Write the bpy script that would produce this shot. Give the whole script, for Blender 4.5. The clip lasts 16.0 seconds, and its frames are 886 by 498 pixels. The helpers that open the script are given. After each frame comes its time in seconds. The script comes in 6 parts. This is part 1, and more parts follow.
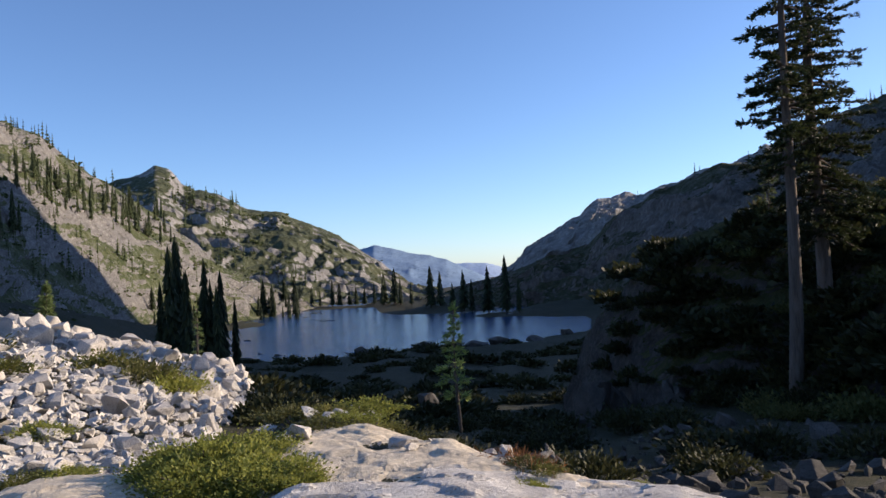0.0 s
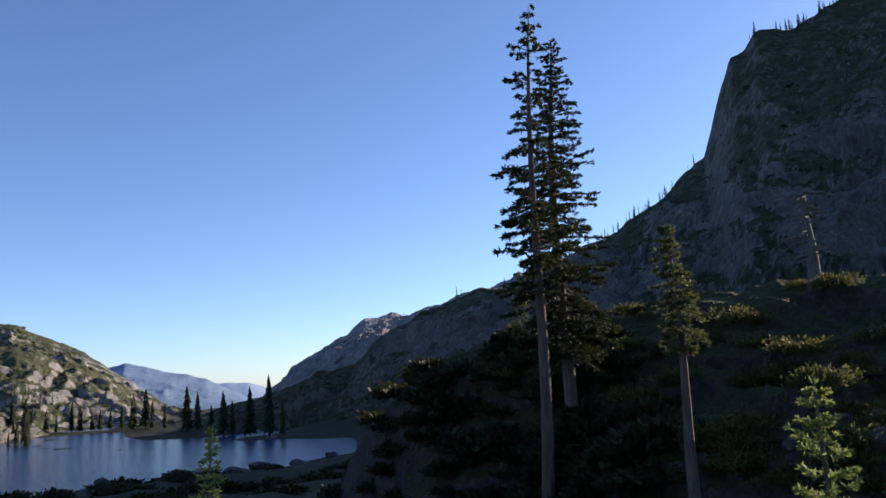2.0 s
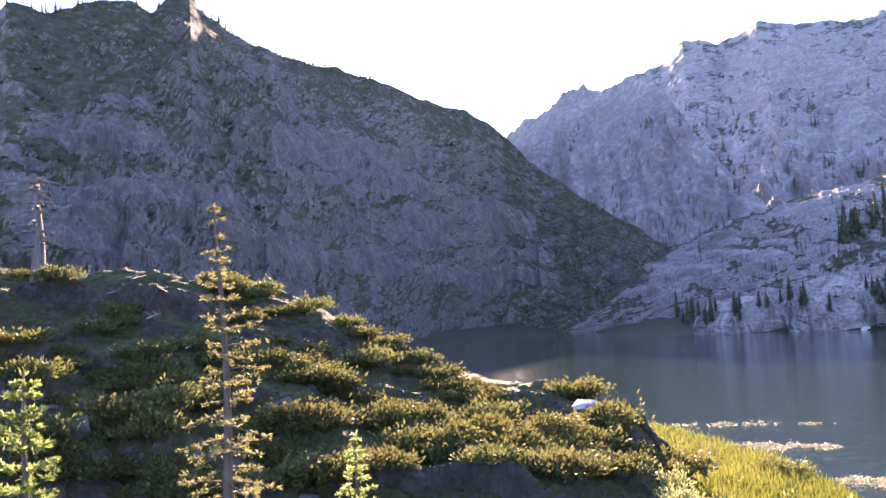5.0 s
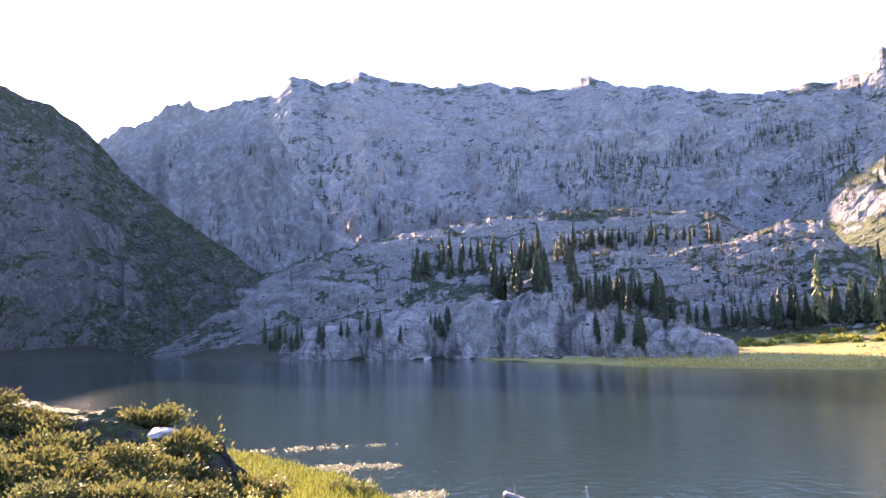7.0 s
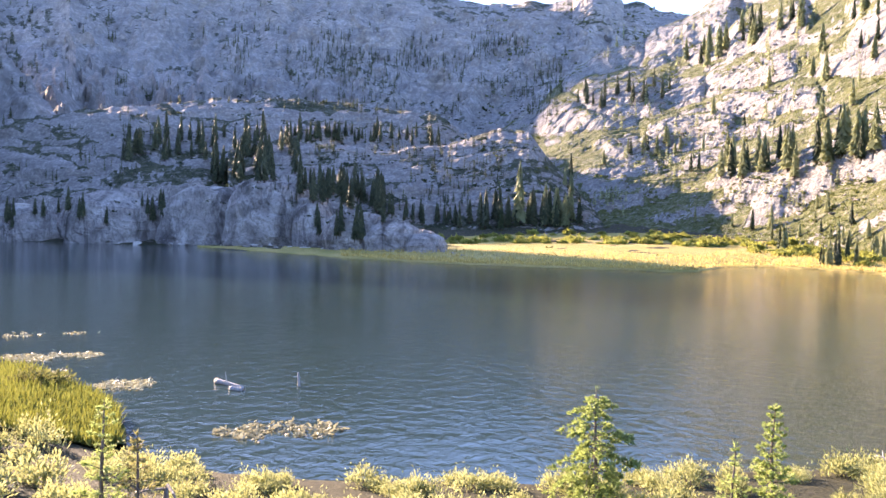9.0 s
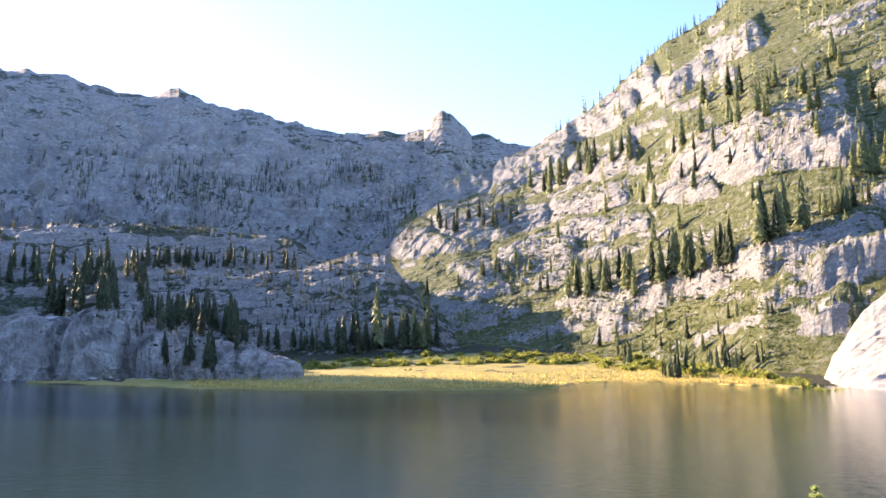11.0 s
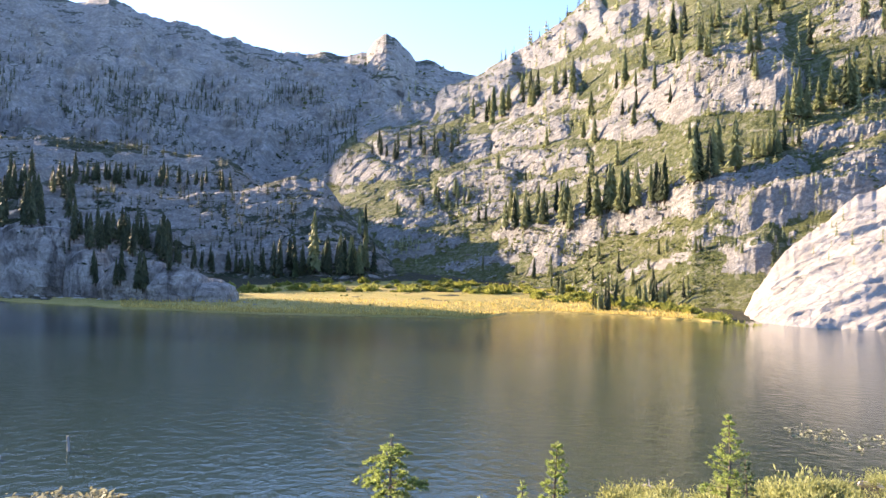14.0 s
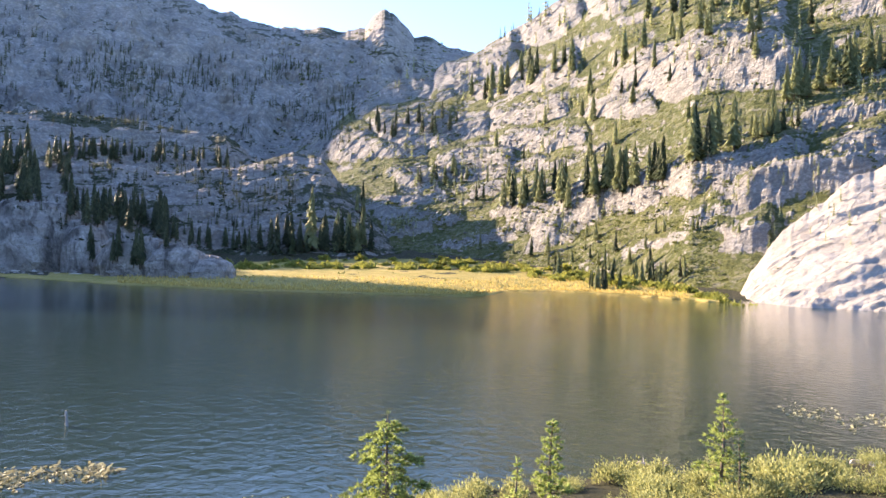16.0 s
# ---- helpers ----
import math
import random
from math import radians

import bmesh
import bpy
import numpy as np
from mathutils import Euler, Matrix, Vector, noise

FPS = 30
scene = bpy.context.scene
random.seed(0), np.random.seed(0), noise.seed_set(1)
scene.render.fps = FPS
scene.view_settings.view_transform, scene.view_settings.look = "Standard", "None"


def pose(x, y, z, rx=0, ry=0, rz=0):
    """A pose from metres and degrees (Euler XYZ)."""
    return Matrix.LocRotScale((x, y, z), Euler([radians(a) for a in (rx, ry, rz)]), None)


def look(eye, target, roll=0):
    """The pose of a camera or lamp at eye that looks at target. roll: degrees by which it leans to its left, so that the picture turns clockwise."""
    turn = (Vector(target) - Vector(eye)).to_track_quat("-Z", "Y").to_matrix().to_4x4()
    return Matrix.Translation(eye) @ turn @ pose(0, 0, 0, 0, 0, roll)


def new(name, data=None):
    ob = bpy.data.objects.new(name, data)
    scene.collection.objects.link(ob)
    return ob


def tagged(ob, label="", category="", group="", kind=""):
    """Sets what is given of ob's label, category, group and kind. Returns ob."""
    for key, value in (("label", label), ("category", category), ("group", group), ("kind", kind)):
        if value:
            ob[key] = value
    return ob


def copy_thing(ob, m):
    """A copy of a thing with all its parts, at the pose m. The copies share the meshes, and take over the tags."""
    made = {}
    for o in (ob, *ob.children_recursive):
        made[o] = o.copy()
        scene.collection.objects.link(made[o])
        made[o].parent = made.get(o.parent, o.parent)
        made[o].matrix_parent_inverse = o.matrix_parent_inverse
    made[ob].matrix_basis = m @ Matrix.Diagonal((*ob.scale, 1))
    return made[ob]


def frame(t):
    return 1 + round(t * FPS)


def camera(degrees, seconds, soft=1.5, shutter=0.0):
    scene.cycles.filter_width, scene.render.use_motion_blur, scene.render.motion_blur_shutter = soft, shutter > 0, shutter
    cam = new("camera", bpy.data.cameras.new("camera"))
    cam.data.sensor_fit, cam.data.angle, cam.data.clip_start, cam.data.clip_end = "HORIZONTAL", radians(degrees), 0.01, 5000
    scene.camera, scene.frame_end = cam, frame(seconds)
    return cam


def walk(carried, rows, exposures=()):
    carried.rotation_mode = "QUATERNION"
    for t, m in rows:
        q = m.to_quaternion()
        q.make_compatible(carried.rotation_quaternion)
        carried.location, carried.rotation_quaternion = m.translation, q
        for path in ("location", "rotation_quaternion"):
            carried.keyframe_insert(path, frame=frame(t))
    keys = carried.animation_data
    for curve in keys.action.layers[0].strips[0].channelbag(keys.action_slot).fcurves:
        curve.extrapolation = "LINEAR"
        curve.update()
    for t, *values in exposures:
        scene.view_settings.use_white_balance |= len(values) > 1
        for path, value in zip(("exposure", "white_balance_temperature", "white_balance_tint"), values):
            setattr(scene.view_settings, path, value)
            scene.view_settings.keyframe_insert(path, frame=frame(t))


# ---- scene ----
# stops by which the clip's camera brightens as it turns away from the bright valley, and its white balance
EXPOSURES = [(0, 0.4, 6300, 17), (2, 0.4, 6300, 19), (2.5, 0.6, 6200, 25), (3, 1.3, 6150, 33), (3.5, 2.05, 6400, 37), (4, 2.7, 6900, 38), (5, 2.9, 7300, 38), (7.5, 2.65, 7200, 34), (9, 2.6, 7000, 30), (10, 2.4, 7000, 26), (12.5, 2.1, 7050, 20), (16, 2.1, 7050, 20)]
cam = camera(59.0, 16.0)
walk(cam, [
    (0, pose(0, 0, 1.6, 91.60, 3.00, 0.00)),
    (0.5, pose(0, 0, 1.6, 93.23, 3.28, -4.83)),
    (1, pose(0, 0, 1.6, 93.53, 3.63, -8.51)),
    (1.5, pose(0, 0, 1.6, 96.33, 3.03, -13.81)),
    (2, pose(0, 0, 1.6, 99.39, 3.03, -16.87)),
    (2.5, pose(0, 0, 1.6, 98.24, 3.13, -26.52)),
    (3, pose(0, 0, 1.6, 97.64, 2.62, -36.15)),
    (3.5, pose(0, 0, 1.6, 97.09, 2.46, -44.91)),
    (4, pose(0, 0, 1.6, 95.94, 2.33, -54.54)),
    (4.5, pose(0, 0, 1.6, 96.06, 2.76, -61.64)),
    (5, pose(0, 0, 1.6, 95.74, 3.14, -69.88)),
    (5.2, pose(0, 0, 1.6, 96.09, 3.25, -73.27)),
    (7.3, pose(0, 0, 1.6, 95.84, 0.32, -102.77)),
    (7.5, pose(0, 0, 1.6, 95.48, -0.48, -104.94)),
    (8, pose(0, 0, 1.6, 95.01, -0.65, -109.39)),
    (8.5, pose(0, 0, 1.6, 91.60, -0.87, -114.31)),
    (9, pose(0, 0, 1.6, 88.41, -1.20, -119.40)),
    (9.5, pose(0, 0, 1.6, 88.43, -1.24, -122.80)),
    (10, pose(0, 0, 1.6, 95.58, -0.92, -126.50)),
    (10.2, pose(0, 0, 1.6, 98.36, -0.75, -126.97)),
    (12.3, pose(0, 0, 1.6, 94.25, 0.27, -132.96)),
    (12.5, pose(0, 0, 1.6, 94.45, 0.21, -132.88)),
    (13, pose(0, 0, 1.6, 94.25, 0.29, -133.67)),
    (13.5, pose(0, 0, 1.6, 93.06, -0.70, -133.95)),
    (14, pose(0, 0, 1.6, 92.25, -1.08, -134.32)),
    (14.5, pose(0, 0, 1.6, 92.48, -0.49, -134.65)),
    (15, pose(0, 0, 1.6, 90.93, -1.06, -135.38)),
    (15.5, pose(0, 0, 1.6, 91.47, -0.74, -134.58)),
    (16, pose(0, 0, 1.6, 90.64, -1.43, -134.52)),
], EXPOSURES)

# ---- sky and sun ----
SUN_AZ, SUN_EL = 74.5, 17.5          # degrees to the right of +y, and above the horizon
world = bpy.data.worlds.new("world")
scene.world = world
world.use_nodes = True
wn, wl = world.node_tree.nodes, world.node_tree.links
sky = wn.new("ShaderNodeTexSky")
sky.sky_type, sky.sun_disc = "NISHITA", False
sky.sun_elevation, sky.sun_rotation = radians(SUN_EL), radians(SUN_AZ)
sky.altitude, sky.air_density, sky.dust_density, sky.ozone_density = 2000, 1.0, 1.5, 4.0
wl.new(sky.outputs[0], wn["Background"].inputs[0])
wn["Background"].inputs[1].default_value = 0.15
sun = new("sun", bpy.data.lights.new("sun", "SUN"))
sun.data.energy, sun.data.angle, sun.data.color = 5.0, radians(0.53), (1.0, 0.84, 0.62)
sun.matrix_world = look((0, 0, 0), (-math.sin(radians(SUN_AZ)) * math.cos(radians(SUN_EL)), -math.cos(radians(SUN_AZ)) * math.cos(radians(SUN_EL)), -math.sin(radians(SUN_EL))))

# ---- materials ----
def ramp(nt, fac, stops, interp="LINEAR"):
    n = nt.nodes.new("ShaderNodeValToRGB")
    n.color_ramp.interpolation = interp
    while len(n.color_ramp.elements) < len(stops):
        n.color_ramp.elements.new(0.5)
    for e, (p, c) in zip(n.color_ramp.elements, stops):
        e.position = p
        e.color = (*c, 1) if isinstance(c, tuple) else (c, c, c, 1)
    nt.links.new(fac, n.inputs[0])
    return n.outputs[0]


def noise_tex(nt, vec, scale, detail=6, rough=0.6, distort=0.0, kind="FBM"):
    n = nt.nodes.new("ShaderNodeTexNoise")
    n.noise_type = kind
    n.inputs["Scale"].default_value, n.inputs["Detail"].default_value = scale, detail
    n.inputs["Roughness"].default_value, n.inputs["Distortion"].default_value = rough, distort
    nt.links.new(vec, n.inputs["Vector"])
    return n.outputs[0]


def blend(nt, fac, a, b, mode="MIX"):
    n = nt.nodes.new("ShaderNodeMix")
    n.data_type, n.blend_type = "RGBA", mode
    for s, v in ((n.inputs[0], fac), (n.inputs[6], a), (n.inputs[7], b)):
        if isinstance(v, bpy.types.NodeSocket):
            nt.links.new(v, s)
        elif isinstance(v, tuple):
            s.default_value = (*v, 1)
        else:
            s.default_value = v
    return n.outputs[2]


def calc(nt, op, a, b=0.0, c=0.0, clamp=False):
    n = nt.nodes.new("ShaderNodeMath")
    n.operation, n.use_clamp = op, clamp
    for s, v in zip(n.inputs, (a, b, c)):
        if isinstance(v, bpy.types.NodeSocket):
            nt.links.new(v, s)
        else:
            s.default_value = v
    return n.outputs[0]


def material(name, rough=0.85):
    m = bpy.data.materials.new(name)
    m.use_nodes = True
    nt = m.node_tree
    bsdf = nt.nodes["Principled BSDF"]
    bsdf.inputs["Roughness"].default_value = rough
    bsdf.inputs["Specular IOR Level"].default_value = 0.25
    geo = nt.nodes.new("ShaderNodeNewGeometry")
    return m, nt, bsdf, geo


def stretch(nt, vec, s):
    n = nt.nodes.new("ShaderNodeMapping")
    n.inputs["Scale"].default_value = s
    nt.links.new(vec, n.inputs["Vector"])
    return n.outputs[0]


def relief(nt, bsdf, height, strength, dist):
    n = nt.nodes.new("ShaderNodeBump")
    n.inputs["Strength"].default_value, n.inputs["Distance"].default_value = strength, dist
    nt.links.new(height, n.inputs["Height"])
    nt.links.new(n.outputs[0], bsdf.inputs["Normal"])


def mountain_material(name, size, rock, dark, green, dry, cover, steep=0.62, bump=0.9, strata=None, outcrops=False, speckle=0.45):
    """Fractured granite with brush on its flatter parts. size: metres of its main blocks; cover: 0 bare to 1 overgrown."""
    m, nt, bsdf, geo = material(name, 0.9)
    pos = geo.outputs["Position"]
    big = noise_tex(nt, pos, 0.35 / size, 5, 0.6)
    mid = noise_tex(nt, pos, 1.6 / size, 8, 0.65, 0.6)
    fine = noise_tex(nt, pos, 9.0 / size, 8, 0.7)
    if strata:
        # beds: drawn out along the layers, whose normal is strata
        dot = nt.nodes.new("ShaderNodeVectorMath")
        dot.operation = "DOT_PRODUCT"
        nt.links.new(pos, dot.inputs[0])
        dot.inputs[1].default_value = strata
        mul = nt.nodes.new("ShaderNodeVectorMath")
        mul.operation = "SCALE"
        mul.inputs[0].default_value = tuple(3.5 * c for c in strata)
        nt.links.new(dot.outputs["Value"], mul.inputs["Scale"])
        add = nt.nodes.new("ShaderNodeVectorMath")
        nt.links.new(pos, add.inputs[0])
        nt.links.new(mul.outputs[0], add.inputs[1])
        bed = add.outputs[0]
        mid = noise_tex(nt, bed, 0.8 / size, 8, 0.65, 0.5)
        streak = noise_tex(nt, bed, 2.2 / size, 7, 0.7, 0.3)
    else:
        streak = noise_tex(nt, stretch(nt, pos, (1, 1, 0.4)), 2.5 / size, 6, 0.65, 0.4)
    stone = ramp(nt, mid, [(0.3, dark), (0.46, tuple(0.55 * a + 0.45 * b for a, b in zip(rock, dark))), (0.6, rock), (0.8, tuple(min(1, 1.15 * a) for a in rock))])
    stone = blend(nt, 0.3, stone, ramp(nt, streak, [(0.35, dark), (0.62, rock)]), "MIX")
    if bump > 0.1:
        stone = blend(nt, ramp(nt, fine, [(0.4, 0.0), (0.52, speckle)]), stone, tuple(0.45 * c for c in dark))
    herb = ramp(nt, fine, [(0.3, tuple(0.4 * c for c in green)), (0.5, green), (0.68, dry)])
    herb = blend(nt, ramp(nt, big, [(0.4, 0.0), (0.7, 0.5)]), herb, dry)
    if outcrops:
        # stones and bare earth show between the bushes
        gap = noise_tex(nt, pos, 3.6 / size, 6, 0.7, 0.5)
        herb = blend(nt, ramp(nt, gap, [(0.5, 0.0), (0.6, 0.75)]), herb, blend(nt, 0.5, stone, dry))
        herb = blend(nt, ramp(nt, gap, [(0.36, 0.6), (0.44, 0.0)]), herb, tuple(0.35 * c for c in green))
    sep = nt.nodes.new("ShaderNodeSeparateXYZ")
    nt.links.new(geo.outputs["Normal"], sep.inputs[0])
    # brush keeps to gentle ground, broken by noise at two sizes
    flat = calc(nt, "MULTIPLY_ADD", sep.outputs[2], 1.4, cover - 1.25 * steep - 0.4)
    where = calc(nt, "ADD", flat, calc(nt, "MULTIPLY_ADD", big, 1.6, -0.8))
    where = calc(nt, "ADD", where, calc(nt, "MULTIPLY_ADD", mid, 1.5, -0.75))
    if outcrops:
        # rock stands out where the relief was raised as bare
        at = nt.nodes.new("ShaderNodeAttribute")
        at.attribute_name = "bare"
        where = calc(nt, "ADD", calc(nt, "MULTIPLY_ADD", where, 1.0, 0.1 + 0.5 * cover), calc(nt, "MULTIPLY", at.outputs["Fac"], -0.9))
        where = calc(nt, "ADD", where, calc(nt, "MULTIPLY_ADD", fine, 1.3, -0.65))
    mask = ramp(nt, calc(nt, "ADD", where, 0.5), [(0.44, 0.0), (0.56, 1.0)])
    nt.links.new(blend(nt, mask, stone, herb), bsdf.inputs["Base Color"])
    h = calc(nt, "ADD", calc(nt, "MULTIPLY", mid, 1.0), calc(nt, "MULTIPLY", fine, 0.45))
    relief(nt, bsdf, h, bump, 0.35 * size)
    return m

# ---- the lie of the land ----
EYE = 1.6
LOW_LAKE, HIGH_LAKE = -18.4, -7.4     # water levels


def lattice(ix, iy, iz, seed):
    h = (ix * 374761393 + iy * 668265263 + iz * 1274126177 + seed * 974634777) & 0xFFFFFFFF
    h = ((h ^ (h >> 13)) * 1103515245) & 0xFFFFFFFF
    return ((h ^ (h >> 16)) & 0xFFFF) / 32767.5 - 1.0


def value_noise(x, y, z, seed=0):
    ix, iy, iz = (np.floor(c).astype(np.int64) for c in (x, y, z))
    fx, fy, fz = x - ix, y - iy, z - iz
    sx, sy, sz = (c * c * c * (c * (c * 6 - 15) + 10) for c in (fx, fy, fz))
    total = 0
    for dx in (0, 1):
        for dy in (0, 1):
            for dz in (0, 1):
                w = (sx if dx else 1 - sx) * (sy if dy else 1 - sy) * (sz if dz else 1 - sz)
                total = total + w * lattice(ix + dx, iy + dy, iz + dz, seed)
    return total


def fbm(x, y, z, octaves=5, gain=0.5, seed=0, ridged=False):
    total, amp, norm, k = 0, 1.0, 0.0, 1.0
    for i in range(octaves):
        n = value_noise(x * k + 13.7 * i, y * k - 7.1 * i, z * k + 3.3 * i, seed + i)
        total = total + amp * ((1 - 2 * np.abs(n)) if ridged else n)
        norm += amp
        amp, k = amp * gain, k * 2.03
    return total / norm


def sheet(name, X, Y, Z, mat, smooth=False, closed=False, bare=None):
    """A mesh from grids of coordinates."""
    n, k = X.shape
    idx = np.arange(n * k).reshape(n, k)
    if closed:
        idx = np.vstack([idx, idx[:1]])
    q = np.stack([idx[:-1, :-1], idx[1:, :-1], idx[1:, 1:], idx[:-1, 1:]], -1).reshape(-1, 4)
    me = bpy.data.meshes.new(name)
    me.vertices.add(n * k)
    me.vertices.foreach_set("co", np.stack([X, Y, Z], -1).ravel().astype(np.float32))
    me.loops.add(q.size)
    me.loops.foreach_set("vertex_index", q.ravel().astype(np.int32))
    me.polygons.add(len(q))
    me.polygons.foreach_set("loop_start", (np.arange(len(q)) * 4).astype(np.int32))
    me.polygons.foreach_set("use_smooth", np.full(len(q), smooth))
    me.update(calc_edges=True)
    me.materials.append(mat)
    if bare is not None:
        me.attributes.new("bare", "FLOAT", "POINT").data.foreach_set("value", bare.ravel().astype(np.float32))
    return new(name, me)


# heights of the ground: bearing in degrees to the right of +y, then (distance, height) outwards
NEAR_LOW = {
    -60: ((0, 0), (9, -0.2), (40, 1.5), (120, 14), (400, 60), (1500, 120)),
    -40: ((0, 0), (7, -0.3), (13, -0.8), (40, 0.3), (70, 2.0), (130, 8), (450, 40), (1500, 40)),
    -29: ((0, 0), (8, -0.3), (14, -0.9), (42, 0.2), (70, -1.0), (130, -2), (450, 10), (1500, -20)),
    -21: ((0, 0), (8, -0.3), (14, -1.1), (36, -1.2), (60, -4), (130, -12), (300, -12), (1500, -20)),
    -15: ((0, 0), (8, -0.3), (14, -1.3), (46, -3.4), (100, -11), (200, -17.6), (228, -19.2), (330, -19.2), (350, -17.5), (1500, -25)),
    -11: ((0, 0), (9, -0.2), (14, -0.7), (26, -3.2), (90, -12), (180, -17.2), (196, -19.2), (480, -19.2), (505, -17.4), (1500, -30)),
    -6: ((0, 0), (9, -0.2), (13, -0.6), (24, -3.4), (80, -11.5), (190, -17.5), (206, -19.2), (480, -19.2), (500, -17.4), (1500, -40)),
    0: ((0, 0), (8.2, -0.2), (9.6, -0.8), (14, -2.8), (17, -3.4), (31, -4.6), (100, -12.5), (195, -17.5), (212, -19.2), (360, -19.2), (376, -17.6), (520, -12), (1500, -60)),
    5: ((0, 0), (7.4, -0.25), (9.2, -1.0), (14, -3.0), (28, -4.9), (90, -12), (200, -17.4), (214, -19.2), (316, -19.2), (330, -17), (1500, -40)),
    10: ((0, 0), (7.0, -0.3), (9.2, -1.1), (15, -3.2), (28, -5.0), (90, -12), (220, -17.4), (245, -19.2), (300, -19.2), (320, -16), (1500, 0)),
}
NEAR_HIGH = {
    16: ((0, 0), (6.6, -0.3), (9, -1.1), (14, -2.6), (26, -4.6), (60, -7), (220, -14), (300, -8), (1500, 40)),
    30: ((0, 0), (6, -0.5), (14, -2.4), (26, -4.6), (60, -5), (200, -4), (1500, 60)),
    58: ((0, 0), (6, -0.8), (14, -3.4), (26, -4.6), (60, -5.5), (120, -8), (1500, 60)),
    66: ((0, 0), (6, -0.9), (14, -3.5), (26, -4.5), (44, -5), (60, -8.6), (430, -9), (470, -6.5), (1500, 60)),
    80: ((0, 0), (6, -1.0), (14, -3.6), (26, -4.4), (40, -5), (52, -8.5), (620, -9), (680, -6.5), (1500, 60)),
    92: ((0, 0), (6, -1.2), (15, -4.6), (30, -6.4), (52, -7.1), (56, -8.6), (330, -9), (360, -6.5), (1500, 60)),
    98: ((0, 0), (6, -1.3), (15, -5.0), (30, -7.0), (36, -8.6), (310, -9), (322, -6.9), (1500, 60)),
    106: ((0, 0), (6, -1.3), (15, -5.2), (28, -7.2), (32, -8.6), (250, -9), (262, -7.0), (340, -6), (1500, 60)),
    112: ((0, 0), (6, -1.3), (15, -5.2), (27, -7.2), (31, -8.6), (220, -9), (232, -7.1), (330, -5.5), (1500, 60)),
    128: ((0, 0), (6, -1.3), (15, -5.2), (27, -7.2), (31, -8.6), (186, -9), (196, -7.15), (320, -3.4), (1500, 60)),
}
FAR_HIGH = {
    135: ((0, 0), (6, -1.2), (15, -5.1), (29, -7.2), (33, -8.6), (184, -9), (194, -7.15), (320, -3.3), (1500, 60)),
    138: ((0, 0), (6, -1.2), (15, -5.1), (30, -7.2), (34, -8.6), (204, -9), (212, -7.15), (320, -3.3), (1500, 60)),
    143: ((0, 0), (6, -1.2), (16, -5.1), (32, -7.2), (36, -8.6), (230, -9), (240, -7.1), (300, -4.5), (1500, 60)),
    152: ((0, 0), (6, -1.1), (16, -4.9), (34, -7.1), (38, -8.6), (202, -9), (210, -7.0), (300, -3), (1500, 60)),
    163: ((0, 0), (6, -1.0), (18, -4.6), (40, -7.1), (46, -8.6), (190, -9), (230, -7.0), (300, -3), (1500, 60)),
    185: ((0, 0), (6, -0.6), (20, -3.6), (50, -7.0), (60, -8.6), (170, -9), (230, -6.0), (300, 30), (1500, 120)),
    215: ((0, 0), (8, 0.2), (30, 1.5), (120, 14), (300, 50), (1500, 200)),
    300: ((0, 0), (9, -0.1), (40, 2.5), (120, 14), (400, 60), (1500, 120)),
}
PLAN = {**NEAR_LOW, **NEAR_HIGH, **FAR_HIGH}


def plan_height(az, r):
    """Height of the smooth ground at bearings az (degrees) and distances r."""
    keys = list(PLAN)
    ring = keys + [keys[0] + 360]
    az = (np.asarray(az, float) - keys[0]) % 360 + keys[0]
    lr = np.log(np.asarray(r, float) + 4)
    prof = [np.interp(lr, np.log(np.array([p[0] for p in PLAN[k]]) + 4.0), [p[1] for p in PLAN[k]]) for k in keys]
    prof.append(prof[0])
    prof = np.array(prof)
    pos = np.interp(az, ring, np.arange(len(ring)))
    i = np.minimum(pos.astype(int), len(ring) - 2)
    f = pos - i
    return np.take_along_axis(prof, i[None], 0)[0] * (1 - f) + np.take_along_axis(prof, (i + 1)[None], 0)[0] * f


def ground_height(x, y):
    x, y = np.asarray(x, float), np.asarray(y, float)
    r = np.hypot(x, y)
    z = plan_height(np.degrees(np.arctan2(x, y)), r)
    wet = np.clip((np.minimum(np.abs(z - LOW_LAKE), np.abs(z - HIGH_LAKE)) - 0.15) / 1.2, 0.12, 1)
    amp = np.clip((r - 2) / 25, 0, 1) * np.clip(r / 60, 0.5, 6) * wet
    az = np.degrees(np.arctan2(x, y))
    amp = amp * np.where((az > 108) & (az < 156) & (r > 150), np.clip((r - 335) / 60, 0.12, 1), 1)
    z = z + 0.55 * amp * fbm(x / 9, y / 9, 0 * x, 5, 0.5, 3)
    z = z + 0.05 * np.clip(r / 4, 0, 1) * wet * fbm(x / 0.9, y / 0.9, 0 * x, 3, 0.5, 8)
    return z


def ground_sheet():
    az = np.radians(np.concatenate([np.arange(-34, 172, 0.48), np.arange(172, 326, 2.0)]))
    r = np.concatenate([[0.0], np.geomspace(0.6, 900, 210), np.geomspace(960, 4800, 14)])
    A, Rr = np.meshgrid(az, r, indexing="ij")
    X, Y = Rr * np.sin(A) + 0.13 * np.exp(-Rr), Rr * np.cos(A) + 0.09 * np.exp(-Rr)
    return X, Y, ground_height(X, Y)


